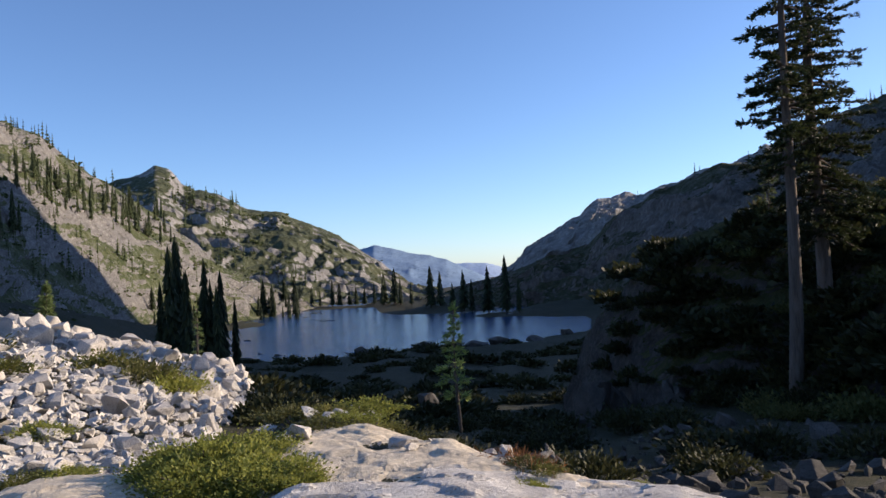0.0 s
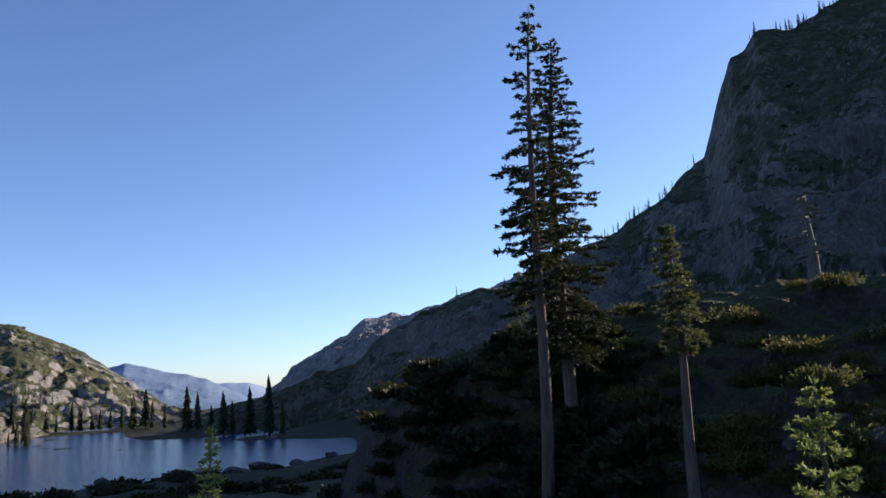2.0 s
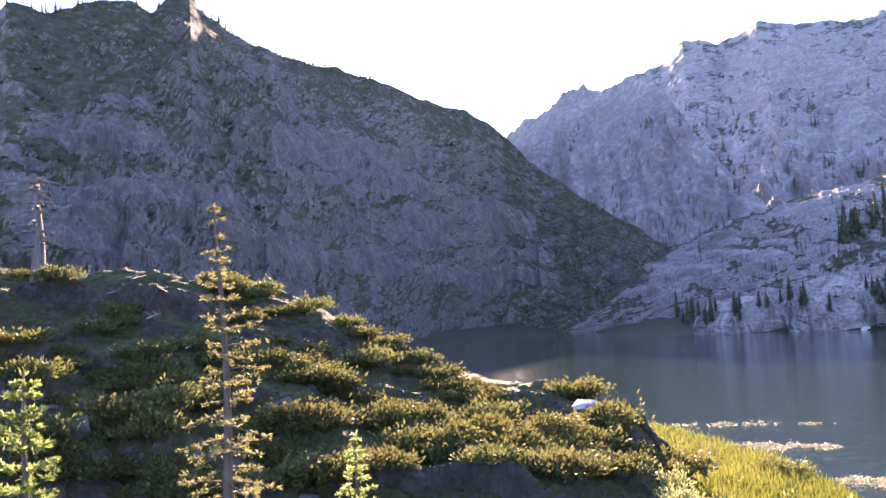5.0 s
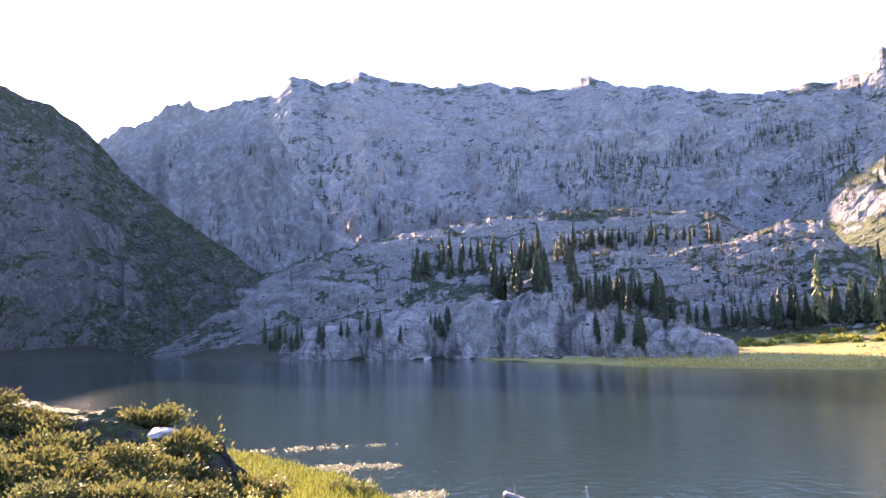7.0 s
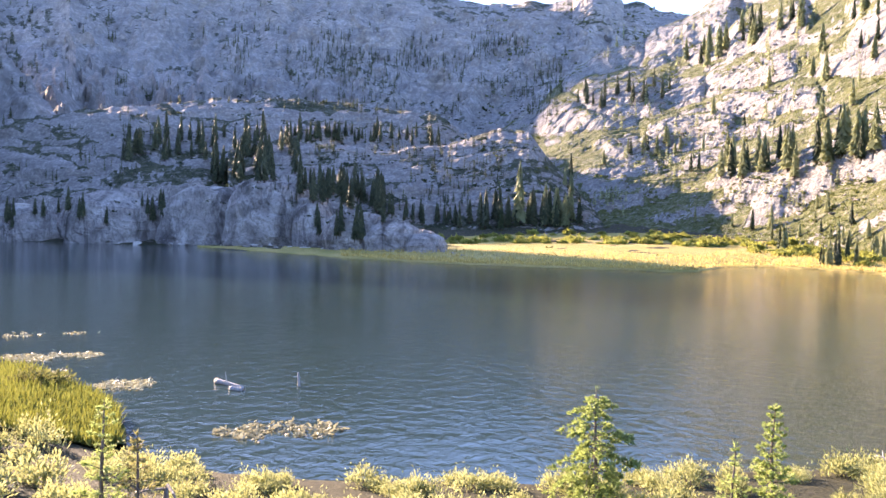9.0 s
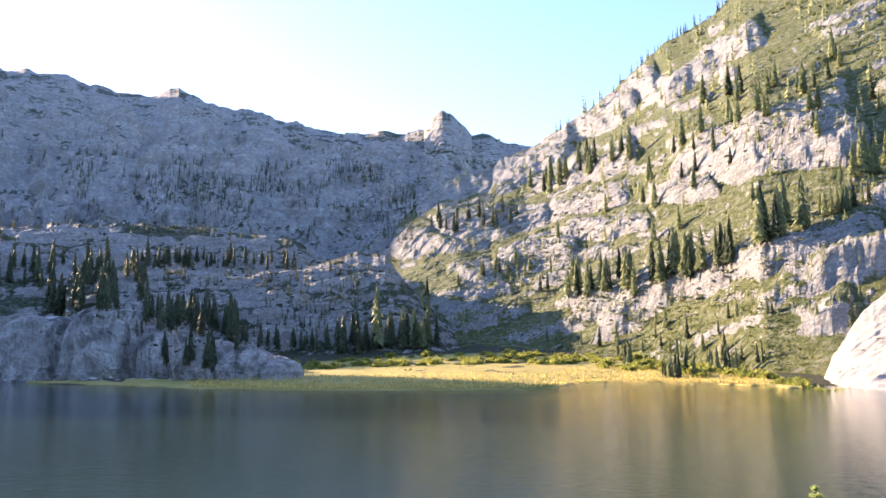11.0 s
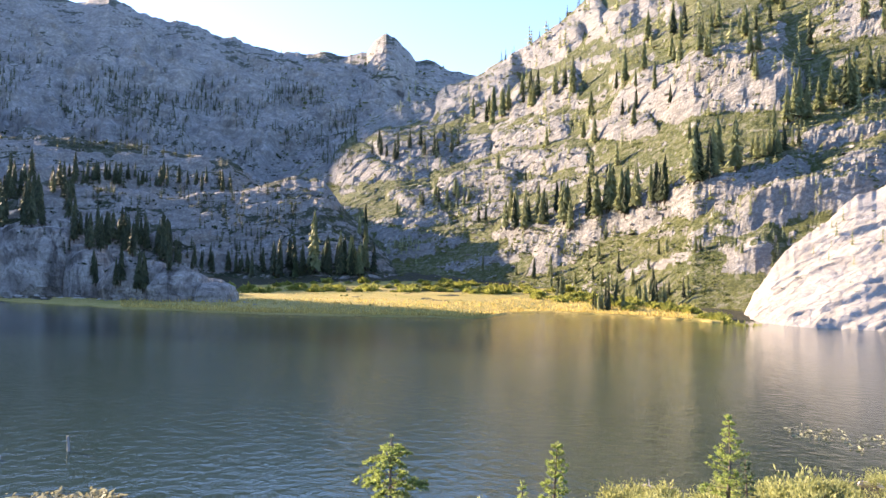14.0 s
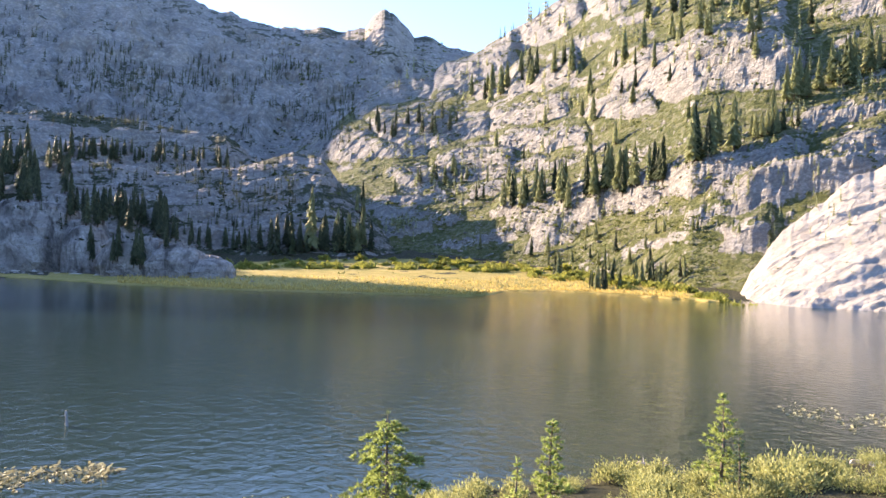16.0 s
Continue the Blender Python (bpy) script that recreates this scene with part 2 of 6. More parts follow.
def whalebacks(deg, el, ribs, seed):
    """Rounded backs of bare rock laid over a slope: (bearing, elevation) of both ends, width in degrees, height factor.
    Gives their height in degrees and where the rock is bare."""
    w1 = fbm(deg * 0.5, el * 0.8, 0 * el, 4, 0.55, seed)
    w2 = fbm(deg * 2.2, el * 3.2, 0 * el + 4, 4, 0.6, seed + 9)
    w3 = fbm(deg * 0.6, el * 0.6, 0 * el + 8, 3, 0.5, seed + 17)
    H, B = 0 * el, 0 * el
    for a0, e0, a1, e1, wide, high in ribs:
        t = (deg + 1.2 * w3 - a0) / (a1 - a0)
        d = (el + (0.45 * w1 + 0.16 * w2) * min(1.2, wide) - e0 - (e1 - e0) * t) / wide
        smooth_d = d - 0.16 * w2 * min(1.2, wide) / wide
        end = np.clip(np.minimum(t, 1 - t) / 0.22, 0, 1)
        face = np.clip(smooth_d / 0.5, 0, 1) ** 0.8 * np.clip((1.9 - smooth_d) / 1.4, 0, 1)
        H = np.maximum(H, wide * high * np.sqrt(end) * face)
        B = np.maximum(B, np.clip((end + 0.5 * w2) * 3, 0, 1) * np.clip((d + 0.05) * 12, 0, 1) * np.clip((1.15 + 0.9 * w2 - d) * 4, 0, 1))
    return H, B


def scattered_backs(seed, count, b0, b1, floor, top, rise, w0, w1, long):
    """Random smaller whalebacks between the elevations floor and top over a range of bearings."""
    r2 = np.random.default_rng(seed)
    made = []
    for i in range(count):
        a = r2.uniform(b0, b1)
        lo, hi = (np.interp(a, *zip(*t)) for t in (floor, top))
        e, w = lo + (hi - lo) * r2.random(), w0 * (w1 / w0) ** r2.random()
        n = w * long * r2.uniform(0.6, 1.5)
        made.append((a - n / 2, e - rise * n / 2, a + n / 2, e + rise * n / 2, w, r2.uniform(0.6, 1.0)))
    return tuple(made)


def slope_sheet(crest, near, far, rows=150, step=0.12, size=30.0, rough=0.16, bow=1.0, back=0.5, ledge=0.0, seed=0, jag=0.3, tilt=0.0, teeth=0.25, flatten=0.7, gully=0.0, ribs=(), crag=0.0, n1_amount=1.0):
    """A mountainside: crest (bearing, elevation seen from the eye), its foot at distances near and its crest at distances far
    (bearing, metres), with fractured relief of about size metres."""
    b0, b1 = crest[0][0], crest[-1][0]
    az = np.arange(b0, b1 + step / 2, step)
    e = np.interp(az, [c[0] for c in crest], [c[1] for c in crest])
    tooth = np.tan(np.radians(e + teeth * fbm(az * 0.9, 0 * az + seed, 0 * az, 5, 0.62, seed + 60))) - np.tan(np.radians(e))
    rn = np.interp(az, [c[0] for c in near], [c[1] for c in near])
    rf = np.interp(az, [c[0] for c in far], [c[1] for c in far])
    zc = EYE + rf * np.tan(np.radians(e))
    zn = plan_height(az, rn) - 0.03 * rn - 1.0
    v = np.concatenate([np.linspace(0, 1, rows), 1 + np.linspace(0, 1, rows // 6)[1:]])
    V, A = np.meshgrid(v, np.radians(az))
    RN, RF, ZN, ZC = (c[:, None] for c in (rn, rf, zn, zc))
    f, g = np.minimum(V, 1), np.maximum(V - 1, 0)
    span = np.hypot(RF - RN, ZC - ZN)
    Rr = RN + (RF - RN) * f + g * back * (RF - RN + 0.3 * RF)
    Z = ZN + (ZC - ZN) * f ** bow - g * (ZC - ZN) * 1.05 + (rf * tooth)[:, None] * f ** 7
    # relief in the sheet's own measure, so that it is not drawn out on steep faces
    base_el = np.degrees(np.arctan2(Z - EYE, Rr))
    along = np.hypot(rf * radians(step), np.gradient(0.5 * (rn + rf)))
    U = np.cumsum(along)[:, None] / size + 0 * V
    W = f * span / size + g * 3
    U, W = U + tilt * W, W - tilt * U
    U = U * flatten
    wx = fbm(U * 0.6, W * 0.6, 0 * U, 4, 0.5, seed + 70)
    wy = fbm(U * 0.6, W * 0.6, 0 * U + 9, 4, 0.5, seed + 80)
    U, W = U + 0.5 * wx, W + 0.5 * wy
    n0 = fbm(U * 0.35, W * 0.35, 0 * U, 4, 0.5, seed + 20)
    n1 = fbm(U * 0.9, W * 1.1, 0 * U, 6, 0.55, seed + 30, True)
    n2 = fbm(U * 3.0, W * 4.0, 0 * U, 5, 0.62, seed + 40)
    fade = np.clip(f * 8, 0, 1) * np.clip((1 - f) * 5, jag, 1) + 0.4 * (V > 1)
    Rr = Rr - size * rough * fade * (2.6 * n0 + 1.3 * n1_amount * n1)
    Z = Z + size * rough * fade * (1.6 * n0 + 0.8 * n1_amount * n1 + 0.6 * n2)
    if gully:
        # buttresses and gullies that run down the face
        b = fbm(U * 1.3 + 0.4 * n1, W * 0.22, 0 * U, 5, 0.55, seed + 110, True)
        Rr = Rr - gully * size * fade * b
        Z = Z + 0.45 * gully * size * fade * b
    deg = np.degrees(A)
    bare = None
    if ribs:
        H, bare = whalebacks(deg, base_el, ribs, seed + 120)
        edge = np.clip(f * 9, 0, 1) * np.clip((1 - f) * 8, 0, 1) * (V <= 1)
        Z = Z + 0.6 * H * edge * Rr * radians(1)
        Rr = Rr - 0.25 * H * edge * Rr * radians(1)
    if ledge:
        # outcrops that come and go: a short cliff, then a shelf that falls back to the slope
        for k, (fw, amp) in enumerate(((0.42, 1.0), (1.0, 0.5))):
            q = W * fw + 2.2 * fbm(U * 0.28 * (k + 1), W * 0.4 * (k + 1), 0 * U, 4, 0.5, seed + 90 + k) + 0.2 * n1
            saw = q - np.floor(q)
            step_up = np.clip(saw / 0.14, 0, 1) * (1 - saw) ** 1.3
            where = np.clip(2.2 * fbm(U * 0.45, W * 0.6, 0 * U, 3, 0.5, seed + 50 + k) + 0.35, 0, 1)
            Z = Z + ledge * size * amp * fade * step_up * where
            Rr = Rr - 0.35 * ledge * size * amp * fade * step_up * where
    if crag:
        # broken blocks of a few metres: stepped facets cut by cracks
        u, w = U / flatten * size / crag, W * size / crag
        k = fbm(u * 0.1, w * 0.32, 0 * U, 4, 0.55, seed + 150)
        c = fbm(u * 0.3, w * 0.8, 0 * U, 3, 0.6, seed + 140)
        blocks = np.floor(6 * k) / 5 + 0.4 * np.floor(4 * c) / 4
        if ribs:
            blocks = blocks * (0.25 + 0.75 * bare)
        Z = Z + 0.8 * crag * fade * blocks
        Rr = Rr - 0.35 * crag * fade * blocks
    if ribs:
        return Rr * np.sin(A), Rr * np.cos(A), Z, bare
    return Rr * np.sin(A), Rr * np.cos(A), Z


def bare_sheet(name, made, mat):
    X, Y, Z, bare = made
    return sheet(name, X, Y, Z, mat, False, False, bare)


# dark base colour, which also stands for shade in the gully
ground_mat = mountain_material("shade_dark_ground_and_brush", 1.4, (0.14, 0.12, 0.1), (0.055, 0.048, 0.041), (0.028, 0.03, 0.013), (0.07, 0.06, 0.03), 0.36, 0.75, 0.6)
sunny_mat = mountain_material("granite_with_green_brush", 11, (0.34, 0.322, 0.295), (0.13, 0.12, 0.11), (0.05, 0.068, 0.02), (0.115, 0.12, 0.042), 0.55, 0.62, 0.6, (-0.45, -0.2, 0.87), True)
right_mat = mountain_material("granite_ribs_with_brush", 11, (0.45, 0.437, 0.415), (0.155, 0.148, 0.138), (0.065, 0.085, 0.024), (0.16, 0.155, 0.052), 0.5, 0.62, 0.9, (0.28, 0.195, 0.94), True)
peak_mat = mountain_material("granite_peak", 60, (0.43, 0.41, 0.385), (0.19, 0.18, 0.168), (0.05, 0.062, 0.03), (0.12, 0.122, 0.06), 0.14, 0.62, 0.5)
headwall_mat = mountain_material("pale_headwall_granite", 60, (0.43, 0.405, 0.38), (0.22, 0.205, 0.19), (0.04, 0.048, 0.03), (0.08, 0.085, 0.05), -0.08, 0.62, 0.7, (-0.25, 0.1, 0.96), True)
bare_mat = mountain_material("bare_pale_granite", 60, (0.43, 0.405, 0.38), (0.24, 0.225, 0.21), (0.07, 0.075, 0.055), (0.14, 0.14, 0.1), -0.3, 0.62, 0.7)
dark_mat = mountain_material("weathered_dark_granite", 22, (0.33, 0.3, 0.27), (0.13, 0.118, 0.105), (0.05, 0.06, 0.025), (0.1, 0.1, 0.05), 0.42, 0.62, 0.9, None, True)
bluff_mat = mountain_material("grey_shore_granite", 7, (0.46, 0.42, 0.38), (0.11, 0.1, 0.09), (0.05, 0.058, 0.028), (0.1, 0.1, 0.05), -0.15, 0.62, 0.4)
apron_mat = mountain_material("shaded_granite_ledges", 16, (0.42, 0.39, 0.36), (0.19, 0.175, 0.16), (0.035, 0.045, 0.022), (0.08, 0.085, 0.04), 0.16, 0.62, 0.7, (0.05, 0.1, 0.98), True)
near_mat = mountain_material("brushy_outcrop", 5, (0.19, 0.168, 0.145), (0.075, 0.066, 0.057), (0.06, 0.075, 0.022), (0.13, 0.12, 0.05), 0.5)
slab_mat = mountain_material("smooth_white_granite", 9, (0.47, 0.435, 0.39), (0.25, 0.228, 0.2), (0.08, 0.1, 0.03), (0.2, 0.18, 0.07), -1.35, 0.62, 0.55, (0.6, 0.22, 0.77), False, 0.22)
# distance haze is painted into the blue of these two ridges
far_mat = mountain_material("far_ridge_haze_blue", 120, (0.24, 0.33, 0.46), (0.18, 0.26, 0.38), (0.16, 0.24, 0.35), (0.2, 0.29, 0.41), 0.7, 0.62, 0.08)
farther_mat = mountain_material("farthest_haze_blue", 200, (0.42, 0.52, 0.66), (0.38, 0.48, 0.62), (0.38, 0.48, 0.62), (0.42, 0.52, 0.66), 0.7, 0.62, 0.05)

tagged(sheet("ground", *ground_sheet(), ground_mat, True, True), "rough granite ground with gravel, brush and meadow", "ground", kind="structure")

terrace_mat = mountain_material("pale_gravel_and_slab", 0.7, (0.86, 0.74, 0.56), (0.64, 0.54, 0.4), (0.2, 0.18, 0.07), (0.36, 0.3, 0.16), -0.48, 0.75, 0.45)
A, F = np.meshgrid(np.radians(np.concatenate([np.arange(-38, 30, 0.28), np.arange(30, 322, 2.0)])), np.linspace(0, 1, 120), indexing="ij")
deg = np.degrees(A)
# rim drawn in on the right: the dark ground past it stands for shade
rim = np.interp(deg, (-38, -24, -17, -12, -4, 3, 10, 17, 24, 30, 45, 170, 210, 260, 322), (9.6, 9.6, 10.6, 11.0, 9.6, 8.4, 7.4, 6.4, 5.6, 5.0, 3.2, 3.2, 5, 7, 9.6)) + 0.7 * fbm(2 * np.sin(A) * 9, 2 * np.cos(A) * 9, 0 * A, 4, 0.6, 2)
Rr = rim * F ** 0.75
X, Y = Rr * np.sin(A) + 0.13 * np.exp(-Rr), Rr * np.cos(A) + 0.09 * np.exp(-Rr)
layer = fbm(X * 0.5, Y * 1.1, 0 * X, 4, 0.5, 14)
Z = ground_height(X, Y) + 0.05 + 0.1 * np.floor(4 * layer) / 4 + 0.03 * fbm(X * 4, Y * 4, 0 * X, 4, 0.6, 15) - 0.6 * np.clip((F - 0.94) / 0.06, 0, 1) ** 2
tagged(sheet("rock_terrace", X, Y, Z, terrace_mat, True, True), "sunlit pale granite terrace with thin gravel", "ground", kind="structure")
left_backs = ((-31, 7.4, -21, 1.6, 1.5, 0.5), (-29, 3.6, -20, -2.2, 1.2, 0.5), (-33, 10.4, -25.6, 8.2, 1.4, 0.8), (-25, 7.2, -17, 1.6, 0.8, 0.6)) + scattered_backs(
    31, 90, -36, -9, ((-36, -2), (-22, -2), (-9, -3)), ((-36, 11), (-26, 9), (-19, 3.4), (-9, -2)), -0.55, 0.25, 0.8, 4.5)
tagged(bare_sheet("mountain_side_1", slope_sheet(
    ((-44, 15), (-36, 13), (-29.2, 10.9), (-27.9, 10.5), (-26.8, 10.1), (-25.6, 8.9), (-22.6, 6.9), (-19.1, 4.1), (-15.5, 1.0), (-11.6, -1.0), (-8.5, -2.0)),
    ((-44, 80), (-30, 130), (-22, 250), (-16, 350), (-8, 490)), ((-44, 420), (-29, 430), (-19, 480), (-8, 530)),
    size=30, rough=0.1, rows=170, step=0.13, seed=1, ledge=0.08, tilt=-0.25, flatten=0.5, crag=2.5, n1_amount=0.4, ribs=left_backs), sunny_mat), "sunlit granite mountainside with green brush and scattered trees", "mountain", kind="structure")
tagged(sheet("mountain_peak_1", *slope_sheet(
    ((-34, 4), (-27, 5.5), (-22.6, 7.1), (-20.6, 7.9), (-19.9, 8.4), (-19.0, 8.0), (-18.2, 7.0), (-17.3, 6.6), (-15.8, 6.2), (-14.1, 5.2), (-11.4, 4.7), (-9.0, 3.7), (-6.6, 2.4), (-4.3, 0.6), (-2.1, -1.1), (0, -1.9)),
    ((-34, 700), (0, 800)), ((-34, 1700), (-10, 1500), (0, 1300)), size=70, rough=0.12, rows=150, seed=2, ledge=0.12, gully=0.3, jag=0.15, crag=4.0), peak_mat, True),
    "granite peak with a long wooded ridge", "mountain", kind="structure")
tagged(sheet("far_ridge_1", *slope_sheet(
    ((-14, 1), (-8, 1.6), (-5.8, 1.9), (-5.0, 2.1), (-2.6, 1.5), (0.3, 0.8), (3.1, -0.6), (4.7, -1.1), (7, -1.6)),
    ((-14, 2400), (7, 2400)), ((-14, 3600), (7, 3300)), size=200, rough=0.05, rows=60, seed=3, teeth=0.12), far_mat, True), "forested ridge far down the valley, haze painted into its blue", "mountain", kind="structure")
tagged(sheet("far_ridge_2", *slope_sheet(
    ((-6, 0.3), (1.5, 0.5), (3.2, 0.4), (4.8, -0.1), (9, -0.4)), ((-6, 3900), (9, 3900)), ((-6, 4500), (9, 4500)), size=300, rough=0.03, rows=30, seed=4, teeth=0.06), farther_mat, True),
    "ridge on the horizon, haze painted into its pale blue", "mountain", kind="structure")
tagged(sheet("mountain_side_2", *slope_sheet(
    ((3.2, -1.6), (4.3, -0.6), (6.1, 1.3), (9.0, 2.8), (11.5, 4.5), (14.7, 4.8), (17.0, 5.4), (18.8, 6.1), (19.7, 6.1), (21.9, 6.7), (23.0, 7.3), (28, 7)),
    ((3, 500), (28, 500)), ((3, 1000), (28, 1200)), size=45, rough=0.16, rows=120, seed=5, ledge=0.15, gully=0.35, teeth=0.45), bare_mat), "pale rocky ridge catching the sun", "mountain", kind="structure")
dark_backs = scattered_backs(51, 70, 14, 76, ((14, -1), (30, 4), (40, 5), (60, 4), (76, 1)), ((14, 2.5), (30, 8), (40, 15), (60, 15), (76, 9)), -0.12, 0.5, 1.6, 5.0)
tagged(bare_sheet("mountain_peak_2", slope_sheet(
    ((-6, -2.4), (-4.0, -2.3), (0.6, -1.7), (4.8, -0.7), (7.5, 0.3), (10.4, 0.9), (12.5, 3.0), (15.2, 4.1), (19.4, 6.0), (21.9, 6.4), (24.4, 7.4), (28, 9.1), (30, 9.8), (32.9, 11.4), (34.6, 12.7), (36.6, 14.0),
     (37.3, 15.8), (38.0, 18.0), (39.1, 20.6), (40.1, 20.9), (40.9, 22.0), (43.6, 21.7), (45.6, 22.4), (48.5, 22.7), (49.9, 22.2), (51.2, 23.2), (52.6, 23.3), (53.5, 22.1), (55.5, 21.0), (59.1, 19.6), (63, 18.9), (66.5, 17.8), (70, 16.3), (72.7, 15.3), (74, 14.5), (75.5, 13.2), (77, 11.5), (81, 8.4), (86, 5), (91, 1.6), (95, -1.6)),
    ((-6, 495), (0, 376), (5, 330), (10, 310), (16, 240), (30, 170), (45, 170), (58, 270), (66, 430), (75, 660), (86, 500), (95, 370)),
    ((-6, 540), (5, 480), (20, 420), (29, 445), (35, 472), (37, 474), (39, 456), (42, 448), (50, 500), (58, 620), (66, 780), (75, 960), (82, 760), (95, 440)), size=30, rough=0.13, rows=150, step=0.21, seed=6, bow=1.15, ledge=0.2, back=0.35, gully=0.22, crag=4.0, ribs=dark_backs), dark_mat),
    "shaded granite mountain with a steep cliff-edged summit", "mountain", kind="structure")
head_backs = scattered_backs(53, 70, 92, 132, ((92, 7), (110, 8.5), (132, 9)), ((92, 16.5), (105, 16), (122, 13.5), (132, 14)), -0.45, 0.4, 1.3, 4.5)
tagged(bare_sheet("mountain_peak_3", slope_sheet(
    ((66, 11), (72, 12.5), (76.5, 13.8), (79.1, 15.0), (83.3, 16.4), (87.1, 17.6), (88.5, 18.9), (90.8, 18.0), (93.5, 19.3), (95.4, 18.6), (99.1, 18.1), (103.3, 18.2), (105.5, 17.7), (108.2, 17.5), (110.6, 18.2), (112.6, 17.3), (114.5, 16.9), (115.1, 17.2),
     (118.7, 16.4), (122.4, 15.9), (127.5, 15.9), (128.4, 16.2), (129.0, 17.1), (129.7, 17.6), (130.5, 17.3), (131.2, 16.4), (132.0, 15.8), (136.5, 14.7), (138, 13.8), (146, 12)),
    ((66, 760), (80, 560), (92, 420), (103, 400), (120, 560), (146, 800)), ((66, 2600), (84, 3200), (100, 2900), (112, 2300), (130, 1900), (146, 1800)),
    size=100, rough=0.1, rows=150, step=0.2, seed=7, ledge=0.07, bow=1.25, gully=0.3, teeth=0.4, jag=0.15, crag=4.0, ribs=head_backs), headwall_mat), "pale granite headwall with scattered conifers", "mountain", kind="structure")
# added spur, placed to keep the sun off the left of the meadow
tagged(sheet("mountain_spur", *slope_sheet(
    ((66, 9), (71, 11.5), (75, 13.0), (76.5, 14.0), (79, 15.8), (83, 16.5), (85.8, 16.9), (87.4, 14.6), (89.8, 10.8), (92.6, 7.2), (96, 3.4), (100, 0.8), (103.5, -1.8)),
    ((66, 800), (75, 780), (84, 700), (92, 540), (103.5, 350)), ((66, 1100), (75, 1050), (84, 900), (92, 660), (103.5, 390)),
    size=40, rough=0.16, rows=130, step=0.14, seed=13, ledge=0.2, gully=0.25, teeth=0.9), bare_mat, True), "granite spur added before the headwall to shade the meadow", "mountain", kind="structure")
bench_backs = scattered_backs(43, 80, 84, 122, ((84, 0), (97, 3), (122, 4)), ((84, 3), (97, 7), (110, 8.2), (122, 6.4)), -0.06, 0.3, 0.9, 5.0)
tagged(bare_sheet("mountain_bench", slope_sheet(
    ((78, 1.0), (84, 3.6), (90, 6.0), (95, 7.2), (101, 8.2), (105.4, 8.7), (108, 8.8), (111.4, 8.7), (115, 8.4), (118.8, 8.1), (120, 7.3), (121.2, 6.2), (123, 4.0)),
    ((78, 560), (90, 430), (98, 385), (112, 400), (123, 420)), ((78, 720), (94, 600), (112, 620), (123, 560)), size=34, rough=0.1, rows=110, step=0.14, seed=8, ledge=0.2, flatten=0.5, crag=3.0, n1_amount=0.6, teeth=0.3, ribs=bench_backs), apron_mat), "shaded granite bench below the headwall", "mountain", kind="structure")
right_backs = (
    (138.0, 1.8, 148.9, 3.7, 2.0, 1.0), (146.5, 3.2, 159.7, 6.9, 1.9, 1.0), (153.5, 2.9, 163.9, 6.1, 2.2, 1.0), (153.6, 0.2, 157.6, 1.2, 1.8, 1.0), (146.5, 10.9, 153.6, 11.6, 2.6, 1.0), (150.2, 11.6, 158.4, 11.9, 3.0, 1.0),
    (144.4, 10.0, 149.7, 10.3, 1.2, 0.9), (133.6, 5.0, 139.8, 5.8, 1.8, 0.9), (123.5, 6.8, 131.1, 6.8, 1.6, 0.9), (128.8, 7.3, 135.2, 8.0, 1.9, 0.9), (137.9, 9.0, 143.8, 10.0, 1.5, 0.8), (137.9, 7.3, 145.2, 8.1, 1.4, 0.8),
    (138.6, 10.6, 143.9, 12.6, 2.0, 0.9), (127.9, 9.4, 136.3, 13.1, 1.9, 0.9), (132.8, 10.8, 140.4, 14.1, 1.9, 0.9), (136.9, 13.1, 144.2, 16.8, 1.9, 0.9), (134.3, 0.4, 139.7, 1.6, 0.8, 0.8), (130.4, 1.1, 134.1, 2.1, 1.0, 0.8),
    (140.5, 0.2, 146.1, 2.7, 2.0, 1.1), (146.8, 0.0, 151.8, 1.7, 0.6, 0.8), (151.0, 2.1, 153.8, 3.2, 1.0, 0.9), (142.4, 16.6, 146.0, 18.2, 1.6, 0.8), (154.3, 13.7, 158.2, 14.9, 1.8, 0.8), (133.3, 8.0, 138.3, 9.1, 1.2, 0.8),
    (158.3, 9.1, 163.9, 10.2, 1.0, 0.6), (159.7, 6.4, 163.9, 7.7, 1.6, 0.9), (133.4, 6.0, 137.9, 6.7, 1.0, 0.8), (130.5, 5.1, 134.7, 4.4, 1.0, 0.7), (160, 15.5, 176, 17, 2.0, 0.8), (146, 17.0, 153, 20.4, 1.4, 0.9)) + scattered_backs(
    33, 46, 124, 142, ((124, 2), (130, 2), (142, 3)), ((124, 6), (131, 10.5), (142, 14)), 0.16, 0.3, 0.8, 4.5) + scattered_backs(
    35, 34, 132, 152, ((132, 8), (140, 12), (152, 17)), ((132, 12.4), (140, 16.4), (152, 23.5)), 0.3, 0.3, 0.8, 3.0) + scattered_backs(
    34, 44, 142, 172, ((142, 0), (172, 4)), ((142, 18), (172, 25)), 0.28, 0.25, 0.6, 5.0)
